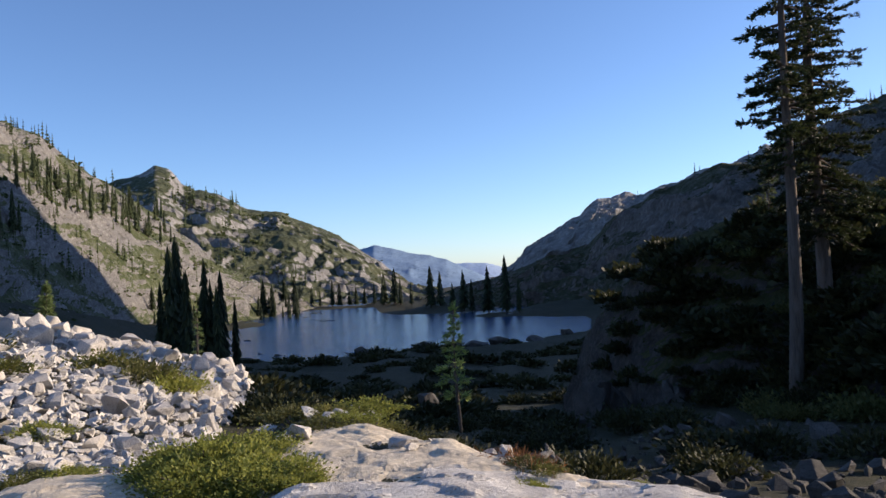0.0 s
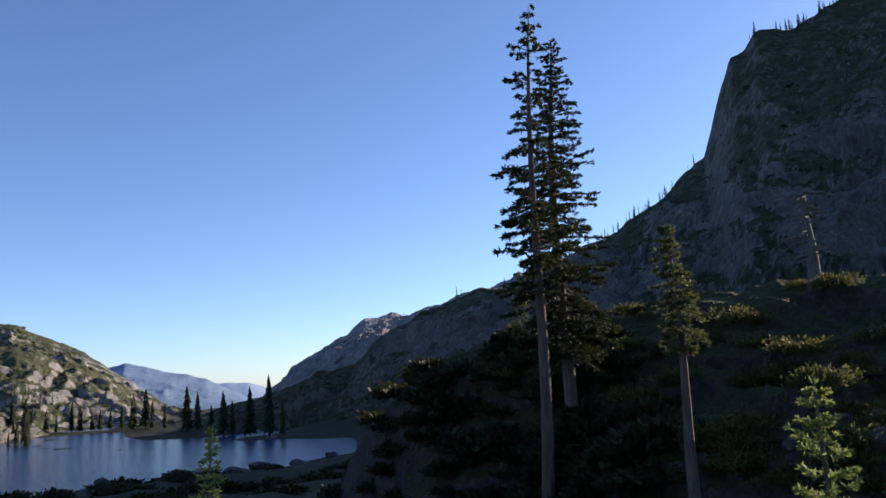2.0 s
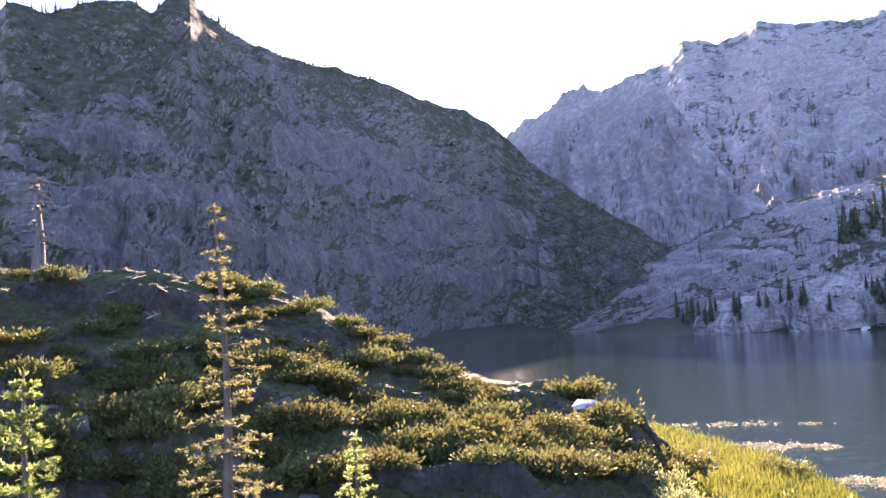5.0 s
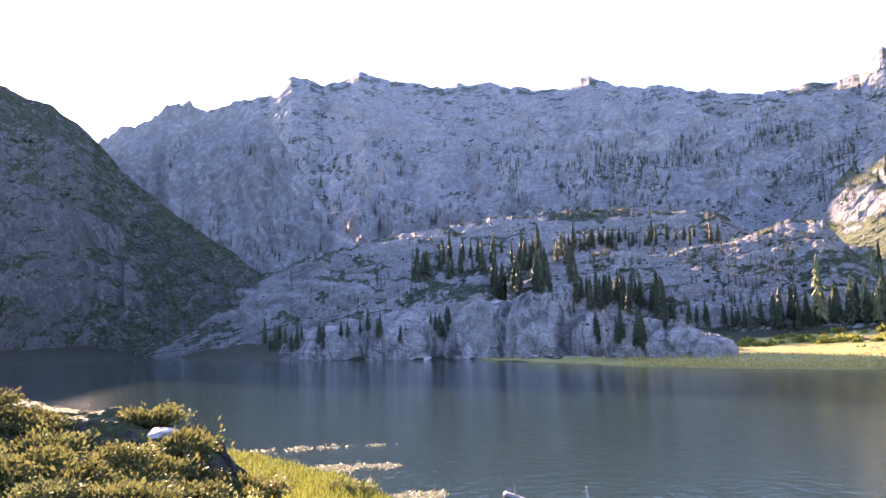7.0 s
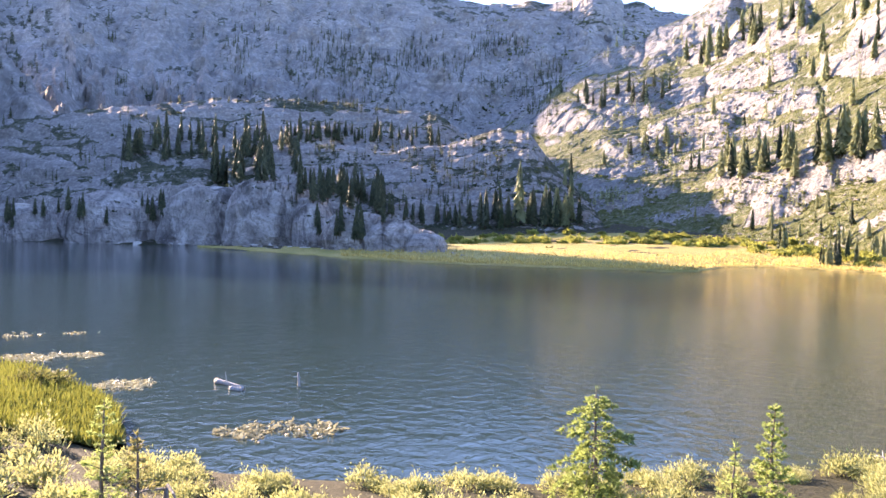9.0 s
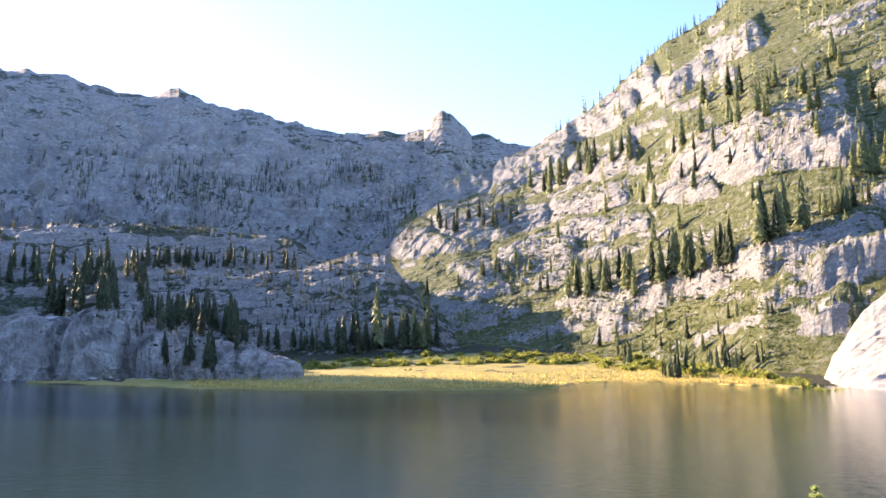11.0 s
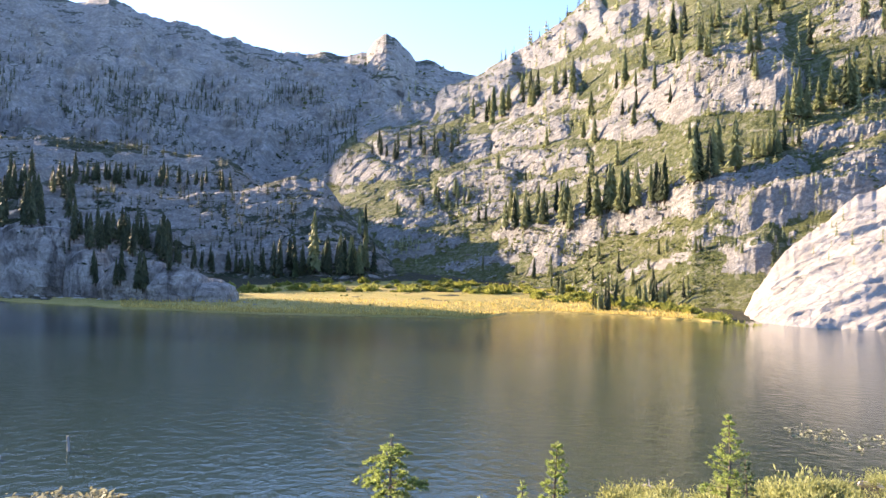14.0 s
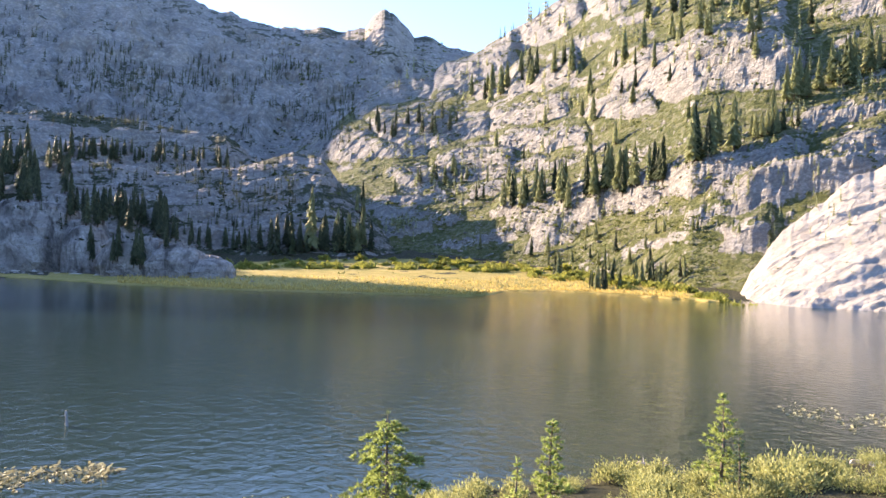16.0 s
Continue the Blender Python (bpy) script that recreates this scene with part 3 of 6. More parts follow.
tagged(bare_sheet("mountain_side_3", slope_sheet(
    ((119.5, 1.5), (121.5, 4.6), (123.2, 7.0), (124.6, 7.8), (126.0, 8.7), (127.0, 10.0), (128.3, 11.1), (130.3, 12.0), (133.2, 13.2), (136, 14.5), (140, 16.6), (144, 19.5), (146.5, 21.3), (149.6, 22.4), (152, 24.1), (158, 26), (166, 28), (176, 28), (188, 25)),
    ((119.5, 420), (127, 350), (136, 335), (144, 295), (152, 236), (156, 226), (163, 222), (188, 220)), ((119.5, 560), (123, 700), (127, 840), (136, 900), (147, 840), (165, 820), (188, 800)),
    size=38, rough=0.06, rows=230, step=0.14, seed=9, ledge=0.04, tilt=0.2, flatten=0.42, crag=2.2, n1_amount=0.35, ribs=right_backs), right_mat), "steep sunlit mountainside of granite ledges, brush and conifers", "mountain", kind="structure")
apron_backs = scattered_backs(41, 80, 106, 126, ((106, 0), (126, 0)), ((106, 5.2), (119, 5.2), (126, 7)), 0.1, 0.25, 0.9, 4.5)
tagged(bare_sheet("mountain_apron", slope_sheet(
    ((104, 5.0), (108, 5.7), (111.5, 5.7), (115, 5.5), (118.8, 5.8), (121.5, 6.6), (123.6, 7.2), (125.5, 6.8), (128, 4.0), (131, 0.5)),
    ((104, 345), (112, 335), (120, 345), (131, 345)), ((104, 440), (115, 450), (124, 470), (131, 400)), size=26, rough=0.08, rows=120, step=0.12, seed=18, ledge=0.12, tilt=0.1, flatten=0.5, crag=3.0, n1_amount=0.5, teeth=0.3, ribs=apron_backs), apron_mat), "shaded rocky apron of ledges and brush below the headwall", "mountain", kind="structure")
bluff_backs = ((96, -1.9, 103.4, 0.6, 2.0, 1.2), (102.6, -1.6, 108.6, 0.8, 2.0, 1.2), (107, -1.0, 112, -0.6, 1.8, 1.1), (111, -1.9, 119.5, -1.6, 0.9, 1.2), (111.5, -0.6, 117, -0.5, 0.9, 1.2), (88, -1.4, 97, 0.4, 1.6, 1.2))
tagged(bare_sheet("shore_bluff", slope_sheet(
    ((84, -1.6), (88, -0.4), (92, 0.4), (97, 1.2), (100, 1.8), (103.3, 1.9), (107.8, 2.4), (109.5, 2.0), (111.4, 0.6), (114.1, 0.6), (116.3, 0.1), (118.6, -0.6), (119.8, -1.4)),
    ((84, 440), (95, 352), (103, 330), (112, 284), (119.8, 262)), ((84, 470), (95, 384), (103, 362), (112, 316), (119.8, 290)), size=16, rough=0.08, rows=110, seed=10, bow=0.6, ledge=0.25, teeth=0.4, gully=0.12, crag=3.4, n1_amount=0.6, ribs=bluff_backs), bluff_mat), "grey granite bluff standing on the lake shore", "rock", kind="structure")
tagged(sheet("shore_slab", *slope_sheet(
    ((154.8, -3.4), (155.3, -2.0), (156, -0.5), (157, 1.0), (158.4, 2.7), (160, 4.1), (162, 5.6), (164, 6.8), (170, 8.5), (178, 8), (186, 3)),
    ((154.5, 182), (163, 170), (186, 150)), ((154.5, 226), (157, 244), (160, 262), (164, 284), (186, 300)), size=16, rough=0.13, rows=130, seed=11, bow=1.1, teeth=0.5, tilt=0.6, flatten=0.35, n1_amount=0.7), slab_mat, True),
    "smooth white granite slab sloping into the lake", "rock", kind="structure")
tagged(sheet("near_hill", *slope_sheet(
    ((8.2, -10), (9.8, -6), (10.8, -4.2), (14, -0.8), (16, 1.1), (20.5, 2.0), (24.2, 2.9), (29.7, 4.1), (35.9, 4.7), (44, 5.1), (49.9, 4.9), (57, 3.7), (61.6, 1.5), (66.9, -1.3), (71, -3.0), (75.7, -4.5), (80, -5.9), (83, -7.6), (86, -11), (88.5, -16)),
    ((8.2, 60), (14, 46), (20, 42), (30, 33), (60, 27), (80, 25), (88.5, 24)), ((8.2, 66), (16, 54), (22, 53), (30, 53), (45, 54), (60, 50), (71, 44), (80, 40), (88.5, 34)),
    size=5, rough=0.16, rows=110, step=0.2, seed=12, bow=0.62, ledge=0.25, jag=0.5, back=0.25, teeth=0.4), near_mat), "brush-covered granite knoll above a shaded gully", "hill", kind="structure")


def streaked_granite(name, pale, dark):
    """Granite with black water streaks that run down it."""
    m, nt, bsdf, geo = material(name, 0.9)
    pos = geo.outputs["Position"]
    big = noise_tex(nt, pos, 0.16, 7, 0.65, 0.5)
    fine = noise_tex(nt, pos, 1.1, 6, 0.7)
    run = noise_tex(nt, stretch(nt, pos, (1, 1, 0.3)), 0.14, 7, 0.7, 0.8)
    col = ramp(nt, big, [(0.3, dark), (0.5, tuple(0.5 * (a + b) for a, b in zip(pale, dark))), (0.64, pale)])
    col = blend(nt, ramp(nt, run, [(0.38, 0.8), (0.52, 0.0)]), col, tuple(0.3 * c for c in dark))
    nt.links.new(blend(nt, ramp(nt, fine, [(0.36, 0.5), (0.48, 0.0)]), col, tuple(0.4 * c for c in dark)), bsdf.inputs["Base Color"])
    relief(nt, bsdf, calc(nt, "ADD", big, calc(nt, "MULTIPLY", fine, 0.4)), 0.9, 2.0)
    return m


dome_mat = streaked_granite("streaked_dome_granite", (0.5, 0.46, 0.42), (0.2, 0.18, 0.165))


def granite_dome(name, label, az, r, wide, deep, top, seed, steep=4.0):
    """A rounded mass of granite on the shore, steep on its sides and split by joints; top: elevation of its crown in degrees."""
    n, k = 120, 56
    A, F = np.meshgrid(np.linspace(0, 2 * math.pi, n, endpoint=False), np.linspace(0, 1, k), indexing="ij")
    z0 = HIGH_LAKE - 1.5
    high = EYE + r * math.tan(radians(top)) - z0
    # out from the crown over its shoulder and down the wall
    out = np.sin(F * math.pi / 2) ** 0.9
    up = (1 - out ** steep) ** (1 / steep * 1.6)
    u, v = out * np.cos(A) * wide / 2, out * np.sin(A) * deep / 2
    joint = fbm(u / 15, v / 15, up * high / 11, 4, 0.5, seed, True)
    crack = np.clip(np.abs(fbm(u / 11, v / 11, up * high / 7, 3, 0.5, seed + 5)) / 0.05, 0, 1)
    shelf = np.floor(4 * (up + 0.25 * fbm(u / 12, v / 12, 0 * u, 3, 0.5, seed + 2))) / 4
    k2 = 1 + (0.09 * joint + 0.1 * fbm(u / 16, v / 16, up * 2, 3, 0.5, seed + 8) - 0.05 * (1 - crack)) * np.clip(out * 2, 0, 1)
    rise = high * (0.72 * up + 0.28 * np.clip(shelf, 0, 1) * np.clip(up * 4, 0, 1)) * (1 + 0.16 * fbm(u / 14, v / 14, 0 * u, 3, 0.5, seed + 12)) + 0.5 * fbm(u / 3, v / 3, up * high / 3, 4, 0.6, seed + 4) - 0.5 * (1 - crack)
    a = radians(az)
    X = r * math.sin(a) + u * k2 * math.cos(a) + v * k2 * math.sin(a)
    Y = r * math.cos(a) - u * k2 * math.sin(a) + v * k2 * math.cos(a)
    return tagged(sheet(name, X, Y, z0 + rise, dome_mat, False, True), label, "rock")


for az, r, wide, deep, top, seed, lab in ((107.0, 310, 34, 34, 3.4, 1, "high grey granite dome with a dark streaked face on the shore"), (102.6, 328, 38, 30, 2.7, 2, "broad grey granite dome above the lake"), (110.0, 294, 15, 24, 1.9, 3, "steep granite block beside a larger dome"),
        (97.2, 340, 44, 30, 2.0, 4, "long rounded granite rise on the shaded shore"), (113.0, 268, 22, 22, 1.3, 5, "low granite dome among dark conifers"), (115.8, 258, 20, 22, 0.4, 6, "pale sloping granite slab by the meadow"), (118.2, 250, 14, 18, -0.5, 7, "low pale granite slab at the meadow's edge"), (91.0, 362, 44, 30, 0.9, 8, "rounded granite shoulder far along the shore")):
    granite_dome("granite_dome", lab, az, r, wide, deep, top, seed)


# ---- water ----
def water_material(name, tint, ripple, scale, rough=0.06, swell=0.2, gloss=0.5):
    m, nt, bsdf, geo = material(name, rough)
    bsdf.inputs["Base Color"].default_value = (*tint, 1)
    bsdf.inputs["Specular IOR Level"].default_value = gloss
    bsdf.inputs["IOR"].default_value = 1.33
    a = noise_tex(nt, stretch(nt, geo.outputs["Position"], (1.0, 1.0, 1)), scale, 4, 0.6, 0.5)
    relief(nt, bsdf, a, ripple, swell)
    return m


def water(name, b0, b1, r0, r1, z, mat, label):
    A, Rr = np.meshgrid(np.radians(np.linspace(b0, b1, 60)), np.geomspace(r0, r1, 40), indexing="ij")
    return tagged(sheet(name, Rr * np.sin(A), Rr * np.cos(A), np.full_like(A, z), mat, True), label, "water", kind="structure")


# the sky's blue reflection is put into the tint, and gloss kept low
water("lake_1", -24, 14, 150, 560, LOW_LAKE, water_material("sky_tinted_lake_water", (0.005, 0.045, 0.14), 0.3, 0.9, 0.1, 0.6, 0.1), "calm lake with the reflected sky put into its dark blue colour")
water("lake_2", 62, 190, 24, 800, HIGH_LAKE, water_material("green_lake_water", (0.018, 0.034, 0.026), 0.28, 1.1, 0.035), "dark green lake with faint ripples")

# ---- vegetation and stones ----
from mathutils.bvhtree import BVHTree

bpy.context.view_layer.update()
DG = bpy.context.evaluated_depsgraph_get()
LAND = [BVHTree.FromObject(ob, DG) for ob in scene.objects if ob.type == "MESH" and not ob.name.startswith("lake")]


def meet(start, way):
    best = (None, None, None, 1e9)
    for tree in LAND:
        hit = tree.ray_cast(start, way)
        if hit[0] is not None and hit[3] < best[3]:
            best = hit
    n = best[1]
    return best[0], (-n if n is not None and n.z < 0 else n)


def spot(az, el):
    """Where the land is met from the eye in that direction (degrees)."""
    a, e = radians(az), radians(el)
    return meet(Vector((0, 0, EYE)), Vector((math.sin(a) * math.cos(e), math.cos(a) * math.cos(e), math.sin(e))))


def land(az, r):
    """The top of the land at that bearing and distance."""
    x, y = r * math.sin(radians(az)), r * math.cos(radians(az))
    return meet(Vector((x, y, 1500)), Vector((0, 0, -1)))[0]


class Soup:
    """Collects pieces of a mesh."""

    def __init__(self):
        self.v, self.f, self.n = [], [], 0

    def add(self, verts, faces):
        self.v.append(np.asarray(verts, float).reshape(-1, 3))
        self.f.extend([tuple(int(i) + self.n for i in f) for f in faces])
        self.n += len(self.v[-1])

    def leaves(self, base, way, length, width, rng):
        """Pointed leaves: a diamond each, from base along way."""
        way = way / np.linalg.norm(way, axis=1)[:, None]
        side = np.cross(way, rng.normal(size=way.shape))
        side /= np.linalg.norm(side, axis=1)[:, None] + 1e-9
        length, width = np.broadcast_to(length, len(base))[:, None], np.broadcast_to(width, len(base))[:, None]
        mid = base + way * length * 0.5
        v = np.stack([base, mid + side * width / 2, base + way * length, mid - side * width / 2], 1).reshape(-1, 3)
        self.v.append(v)
        i = np.arange(len(base)) * 4 + self.n
        self.f.extend(zip(i.tolist(), (i + 1).tolist(), (i + 2).tolist(), (i + 3).tolist()))
        self.n += len(v)

    def tube(self, path, radii, sides=6):
        path = np.asarray(path, float)
        d = np.gradient(path, axis=0)
        d /= np.linalg.norm(d, axis=1)[:, None] + 1e-9
        ref = np.array([0.0, 0, 1]) if abs(d[0][2]) < 0.8 else np.array([1.0, 0, 0])
        a = np.cross(d, ref)
        a /= np.linalg.norm(a, axis=1)[:, None] + 1e-9
        b = np.cross(d, a)
        ang = np.linspace(0, 2 * np.pi, sides, endpoint=False)
        v = path[:, None] + np.asarray(radii)[:, None, None] * (np.cos(ang)[None, :, None] * a[:, None] + np.sin(ang)[None, :, None] * b[:, None])
        n = len(path)
        f = [(i * sides + j, i * sides + (j + 1) % sides, (i + 1) * sides + (j + 1) % sides, (i + 1) * sides + j) for i in range(n - 1) for j in range(sides)]
        f.append(tuple(range(sides))[::-1])
        f.append(tuple((n - 1) * sides + j for j in range(sides)))
        self.add(v, f)

    def mesh(self, name, mat, smooth=False):
        me = bpy.data.meshes.new(name)
        me.from_pydata(np.concatenate(self.v), [], self.f)
        me.polygons.foreach_set("use_smooth", np.full(len(me.polygons), smooth))
        me.update()
        me.materials.append(mat)
        return me


def foliage(name, dark, mid, light, glow=0.35):
    """Leaves that let some light through, each a little different."""
    m, nt, bsdf, geo = material(name, 0.6)
    info = nt.nodes.new("ShaderNodeObjectInfo")
    mix = calc(nt, "MULTIPLY_ADD", info.outputs["Random"], 0.35, calc(nt, "MULTIPLY", geo.outputs["Random Per Island"], 0.65))
    col = ramp(nt, mix, [(0.08, dark), (0.5, mid), (0.92, light)])
    nt.links.new(col, bsdf.inputs["Base Color"])
    tr = nt.nodes.new("ShaderNodeBsdfTranslucent")
    nt.links.new(blend(nt, 0.5, col, tuple(min(1.0, 1.5 * c) for c in light)), tr.inputs[0])
    mx = nt.nodes.new("ShaderNodeMixShader")
    mx.inputs[0].default_value = glow
    nt.links.new(bsdf.outputs[0], mx.inputs[1])
    nt.links.new(tr.outputs[0], mx.inputs[2])
    nt.links.new(mx.outputs[0], nt.nodes["Material Output"].inputs[0])
    return m


def bark_material(name, dark, light, scale=6):
    m, nt, bsdf, geo = material(name, 0.95)
    tex = nt.nodes.new("ShaderNodeTexCoord")
    n = noise_tex(nt, stretch(nt, tex.outputs["Object"], (1, 1, 0.15)), scale, 8, 0.7, 0.4)
    nt.links.new(ramp(nt, n, [(0.3, dark), (0.65, light)]), bsdf.inputs["Base Color"])
    relief(nt, bsdf, n, 0.9, 0.05)
    return m


def stone_material(name, pale, dark, scale):
    m, nt, bsdf, geo = material(name, 0.9)
    tex = nt.nodes.new("ShaderNodeTexCoord")
    info = nt.nodes.new("ShaderNodeObjectInfo")
    big = noise_tex(nt, geo.outputs["Position"], scale, 7, 0.65, 0.5)
    fine = noise_tex(nt, geo.outputs["Position"], scale * 14, 5, 0.7)
    col = ramp(nt, big, [(0.28, dark), (0.5, tuple(0.5 * (a + b) for a, b in zip(pale, dark))), (0.66, pale)])
    col = blend(nt, ramp(nt, fine, [(0.36, 0.55), (0.5, 0.0)]), col, tuple(0.4 * c for c in dark))
    col = blend(nt, calc(nt, "MULTIPLY", info.outputs["Random"], 0.3), col, tuple(0.75 * c for c in dark))
    nt.links.new(col, bsdf.inputs["Base Color"])
    relief(nt, bsdf, calc(nt, "ADD", big, calc(nt, "MULTIPLY", fine, 0.3)), 0.7, 0.25 / scale)
    return m


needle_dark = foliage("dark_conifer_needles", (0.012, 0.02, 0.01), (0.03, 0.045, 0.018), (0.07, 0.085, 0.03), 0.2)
needle_green = foliage("green_conifer_needles", (0.05, 0.08, 0.03), (0.13, 0.19, 0.07), (0.24, 0.29, 0.11), 0.45)
# lighter needles for sunlit slopes, darker for shaded woods: light put into the colour
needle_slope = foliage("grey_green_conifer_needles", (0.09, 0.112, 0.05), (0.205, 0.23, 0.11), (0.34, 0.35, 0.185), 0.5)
needle_wood = foliage("shade_dark_wood_needles", (0.028, 0.038, 0.02), (0.065, 0.08, 0.042), (0.13, 0.14, 0.072), 0.3)
needle_mid = foliage("deep_green_conifer_needles", (0.03, 0.045, 0.02), (0.08, 0.105, 0.044), (0.16, 0.18, 0.07), 0.3)
needle_young = foliage("young_pine_needles", (0.07, 0.115, 0.03), (0.19, 0.27, 0.07), (0.36, 0.42, 0.14), 0.45)
needle_yellow = foliage("yellowing_pine_needles", (0.07, 0.085, 0.028), (0.17, 0.185, 0.065), (0.34, 0.3, 0.12), 0.35)
needle_blue = foliage("bluish_fir_needles", (0.03, 0.055, 0.035), (0.07, 0.115, 0.07), (0.13, 0.18, 0.1), 0.3)
leaf_willow = foliage("willow_leaves", (0.09, 0.105, 0.035), (0.23, 0.255, 0.09), (0.42, 0.42, 0.18), 0.4)
leaf_brush = foliage("brush_leaves", (0.025, 0.03, 0.01), (0.065, 0.075, 0.022), (0.16, 0.15, 0.05), 0.35)
leaf_knoll = foliage("olive_brush_leaves", (0.03, 0.042, 0.014), (0.08, 0.1, 0.032), (0.17, 0.17, 0.06), 0.35)
leaf_bright = foliage("bright_brush_leaves", (0.07, 0.085, 0.018), (0.18, 0.205, 0.04), (0.34, 0.34, 0.08), 0.4)
leaf_grass = foliage("lush_grass_blades", (0.05, 0.07, 0.012), (0.12, 0.15, 0.025), (0.24, 0.24, 0.05), 0.3)
leaf_golden = foliage("golden_meadow_grass", (0.25, 0.18, 0.05), (0.42, 0.31, 0.09), (0.6, 0.47, 0.16), 0.4)
bark = bark_material("grey_brown_bark", (0.07, 0.055, 0.045), (0.2, 0.165, 0.135))
dead_wood = bark_material("silvery_dead_wood", (0.2, 0.18, 0.16), (0.48, 0.45, 0.42), 9)
weathered_wood = bark_material("weathered_grey_wood", (0.09, 0.08, 0.07), (0.26, 0.24, 0.215), 9)
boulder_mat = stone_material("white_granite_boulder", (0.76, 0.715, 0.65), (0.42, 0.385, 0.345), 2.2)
# shaded copy of the white granite: gully shade is put into this grey
shade_grey_stone = stone_material("shade_grey_granite_boulder", (0.15, 0.138, 0.123), (0.065, 0.06, 0.053), 1.2)


def part(name, me, parent, label=""):
    ob = new(name, me)
    ob.parent = parent
    if label:
        ob["label"] = label
    return ob


def conifer_meshes(h, bare, spread, whorls, per, seed, needles, droop=0.25, power=0.8, tuft=0.35, tight=0.5, thin=0.06, lean=0.0, trunk_r=None, gaps=0.1, per_tuft=6, twig=True, wood=None):
    """Trunk and crown of a conifer h metres tall whose crown begins at the fraction bare of its height."""
    rng = np.random.default_rng(seed)
    tr, cr = Soup(), Soup()
    zs = np.linspace(0, h, 14)
    bend = np.stack([lean * zs + 0.012 * h * np.sin(zs / h * 5 + seed), 0.01 * h * np.sin(zs / h * 4 + 2 * seed), zs], 1)
    bend[:, :2] -= bend[0, :2]
    r0 = trunk_r or h * 0.017
    tr.tube(bend, r0 * (1 - zs / h) ** 0.8 + 0.012, 9)
    at = lambda z: np.array([np.interp(z, zs, bend[:, i]) for i in range(3)])
    B, D, LN = [], [], []
    for w in range(whorls):
        t = (w + rng.uniform(-0.3, 0.3)) / whorls
        z = h * (bare + (1 - bare) * np.clip(t, 0, 0.985))
        a0 = rng.uniform(0, 6.28)
        for k in range(per):
            if rng.random() < gaps:
                continue
            a = a0 + k * 6.283 / per + rng.normal(0, 0.25)
            t1 = np.clip(t, 0, 1)
            L = spread * ((1 - t1) ** power + 0.05) * rng.uniform(0.42, 1.22) * min(1, 0.55 + 3 * t1)
            out = np.array([math.cos(a), math.sin(a), 0])
            rise = 0.55 * t1 - 0.1 + rng.normal(0, 0.17)
            s = np.linspace(0, 1, 6)
            pts = at(z + rng.normal(0, 0.02 * h / whorls)) + out * (L * s)[:, None] + np.array([0, 0, 1]) * (L * (rise * s - droop * s ** 2 + 0.35 * droop * s ** 4))[:, None]
            if twig:
                tr.tube(pts, np.linspace(0.25 * r0 * (1 - 0.8 * t1) * min(1, L) + 0.006, 0.004, 6), 4)
            n = max(3, int(L / (tuft * tight)))
            q = rng.uniform(0.18, 1.0, n) ** 0.8
            side = np.array([-out[1], out[0], 0])
            off = rng.normal(0, 0.16, n) * L * (1.05 - 0.7 * q)
            c = np.stack([np.interp(q, s, pts[:, i]) for i in range(3)], 1) + side * off[:, None]
            c[:, 2] -= np.abs(off) * 0.3
            d = out * 0.8 + side * (off / (0.16 * L + 1e-6))[:, None] * 0.4 + np.array([0, 0, 0.15])
            B.append(np.repeat(c, per_tuft, 0))
            D.append(np.repeat(d, per_tuft, 0))
            LN.append(np.full(n * per_tuft, tuft * (0.6 + 0.5 * (1 - t1))))
    top = at(h * 0.97)
    B.append(np.repeat(top[None], 10, 0))
    D.append(np.tile([[0, 0, 1.2]], (10, 1)))
    LN.append(np.full(10, tuft))
    B, D, LN = np.concatenate(B), np.concatenate(D), np.concatenate(LN)
    cr.leaves(B + rng.normal(0, 0.08 * tuft, B.shape), D + rng.normal(0, 1, D.shape) * (0.6, 0.6, 0.38), LN * rng.uniform(0.6, 1.2, len(LN)), thin * rng.uniform(0.7, 1.3, len(LN)), rng)
    return tr.mesh("trunk", wood or bark, True), cr.mesh("crown", needles)


def plant(name, label, category, meshes, m=None, group=""):
    """A thing from a dict of part name and mesh, at the pose m."""
    ob = new(name)
    ob.empty_display_size = 0.3
    for k, me in meshes.items():
        part(k, me, ob)
    ob.matrix_basis = m or Matrix.Identity(4)
    return tagged(ob, label, category, group)


def stand(p, turn=0.0, scale=1.0, flat=1.0):
    return Matrix.Translation(p) @ Matrix.Rotation(turn, 4, "Z") @ Matrix.Diagonal((scale, scale, scale * flat, 1))


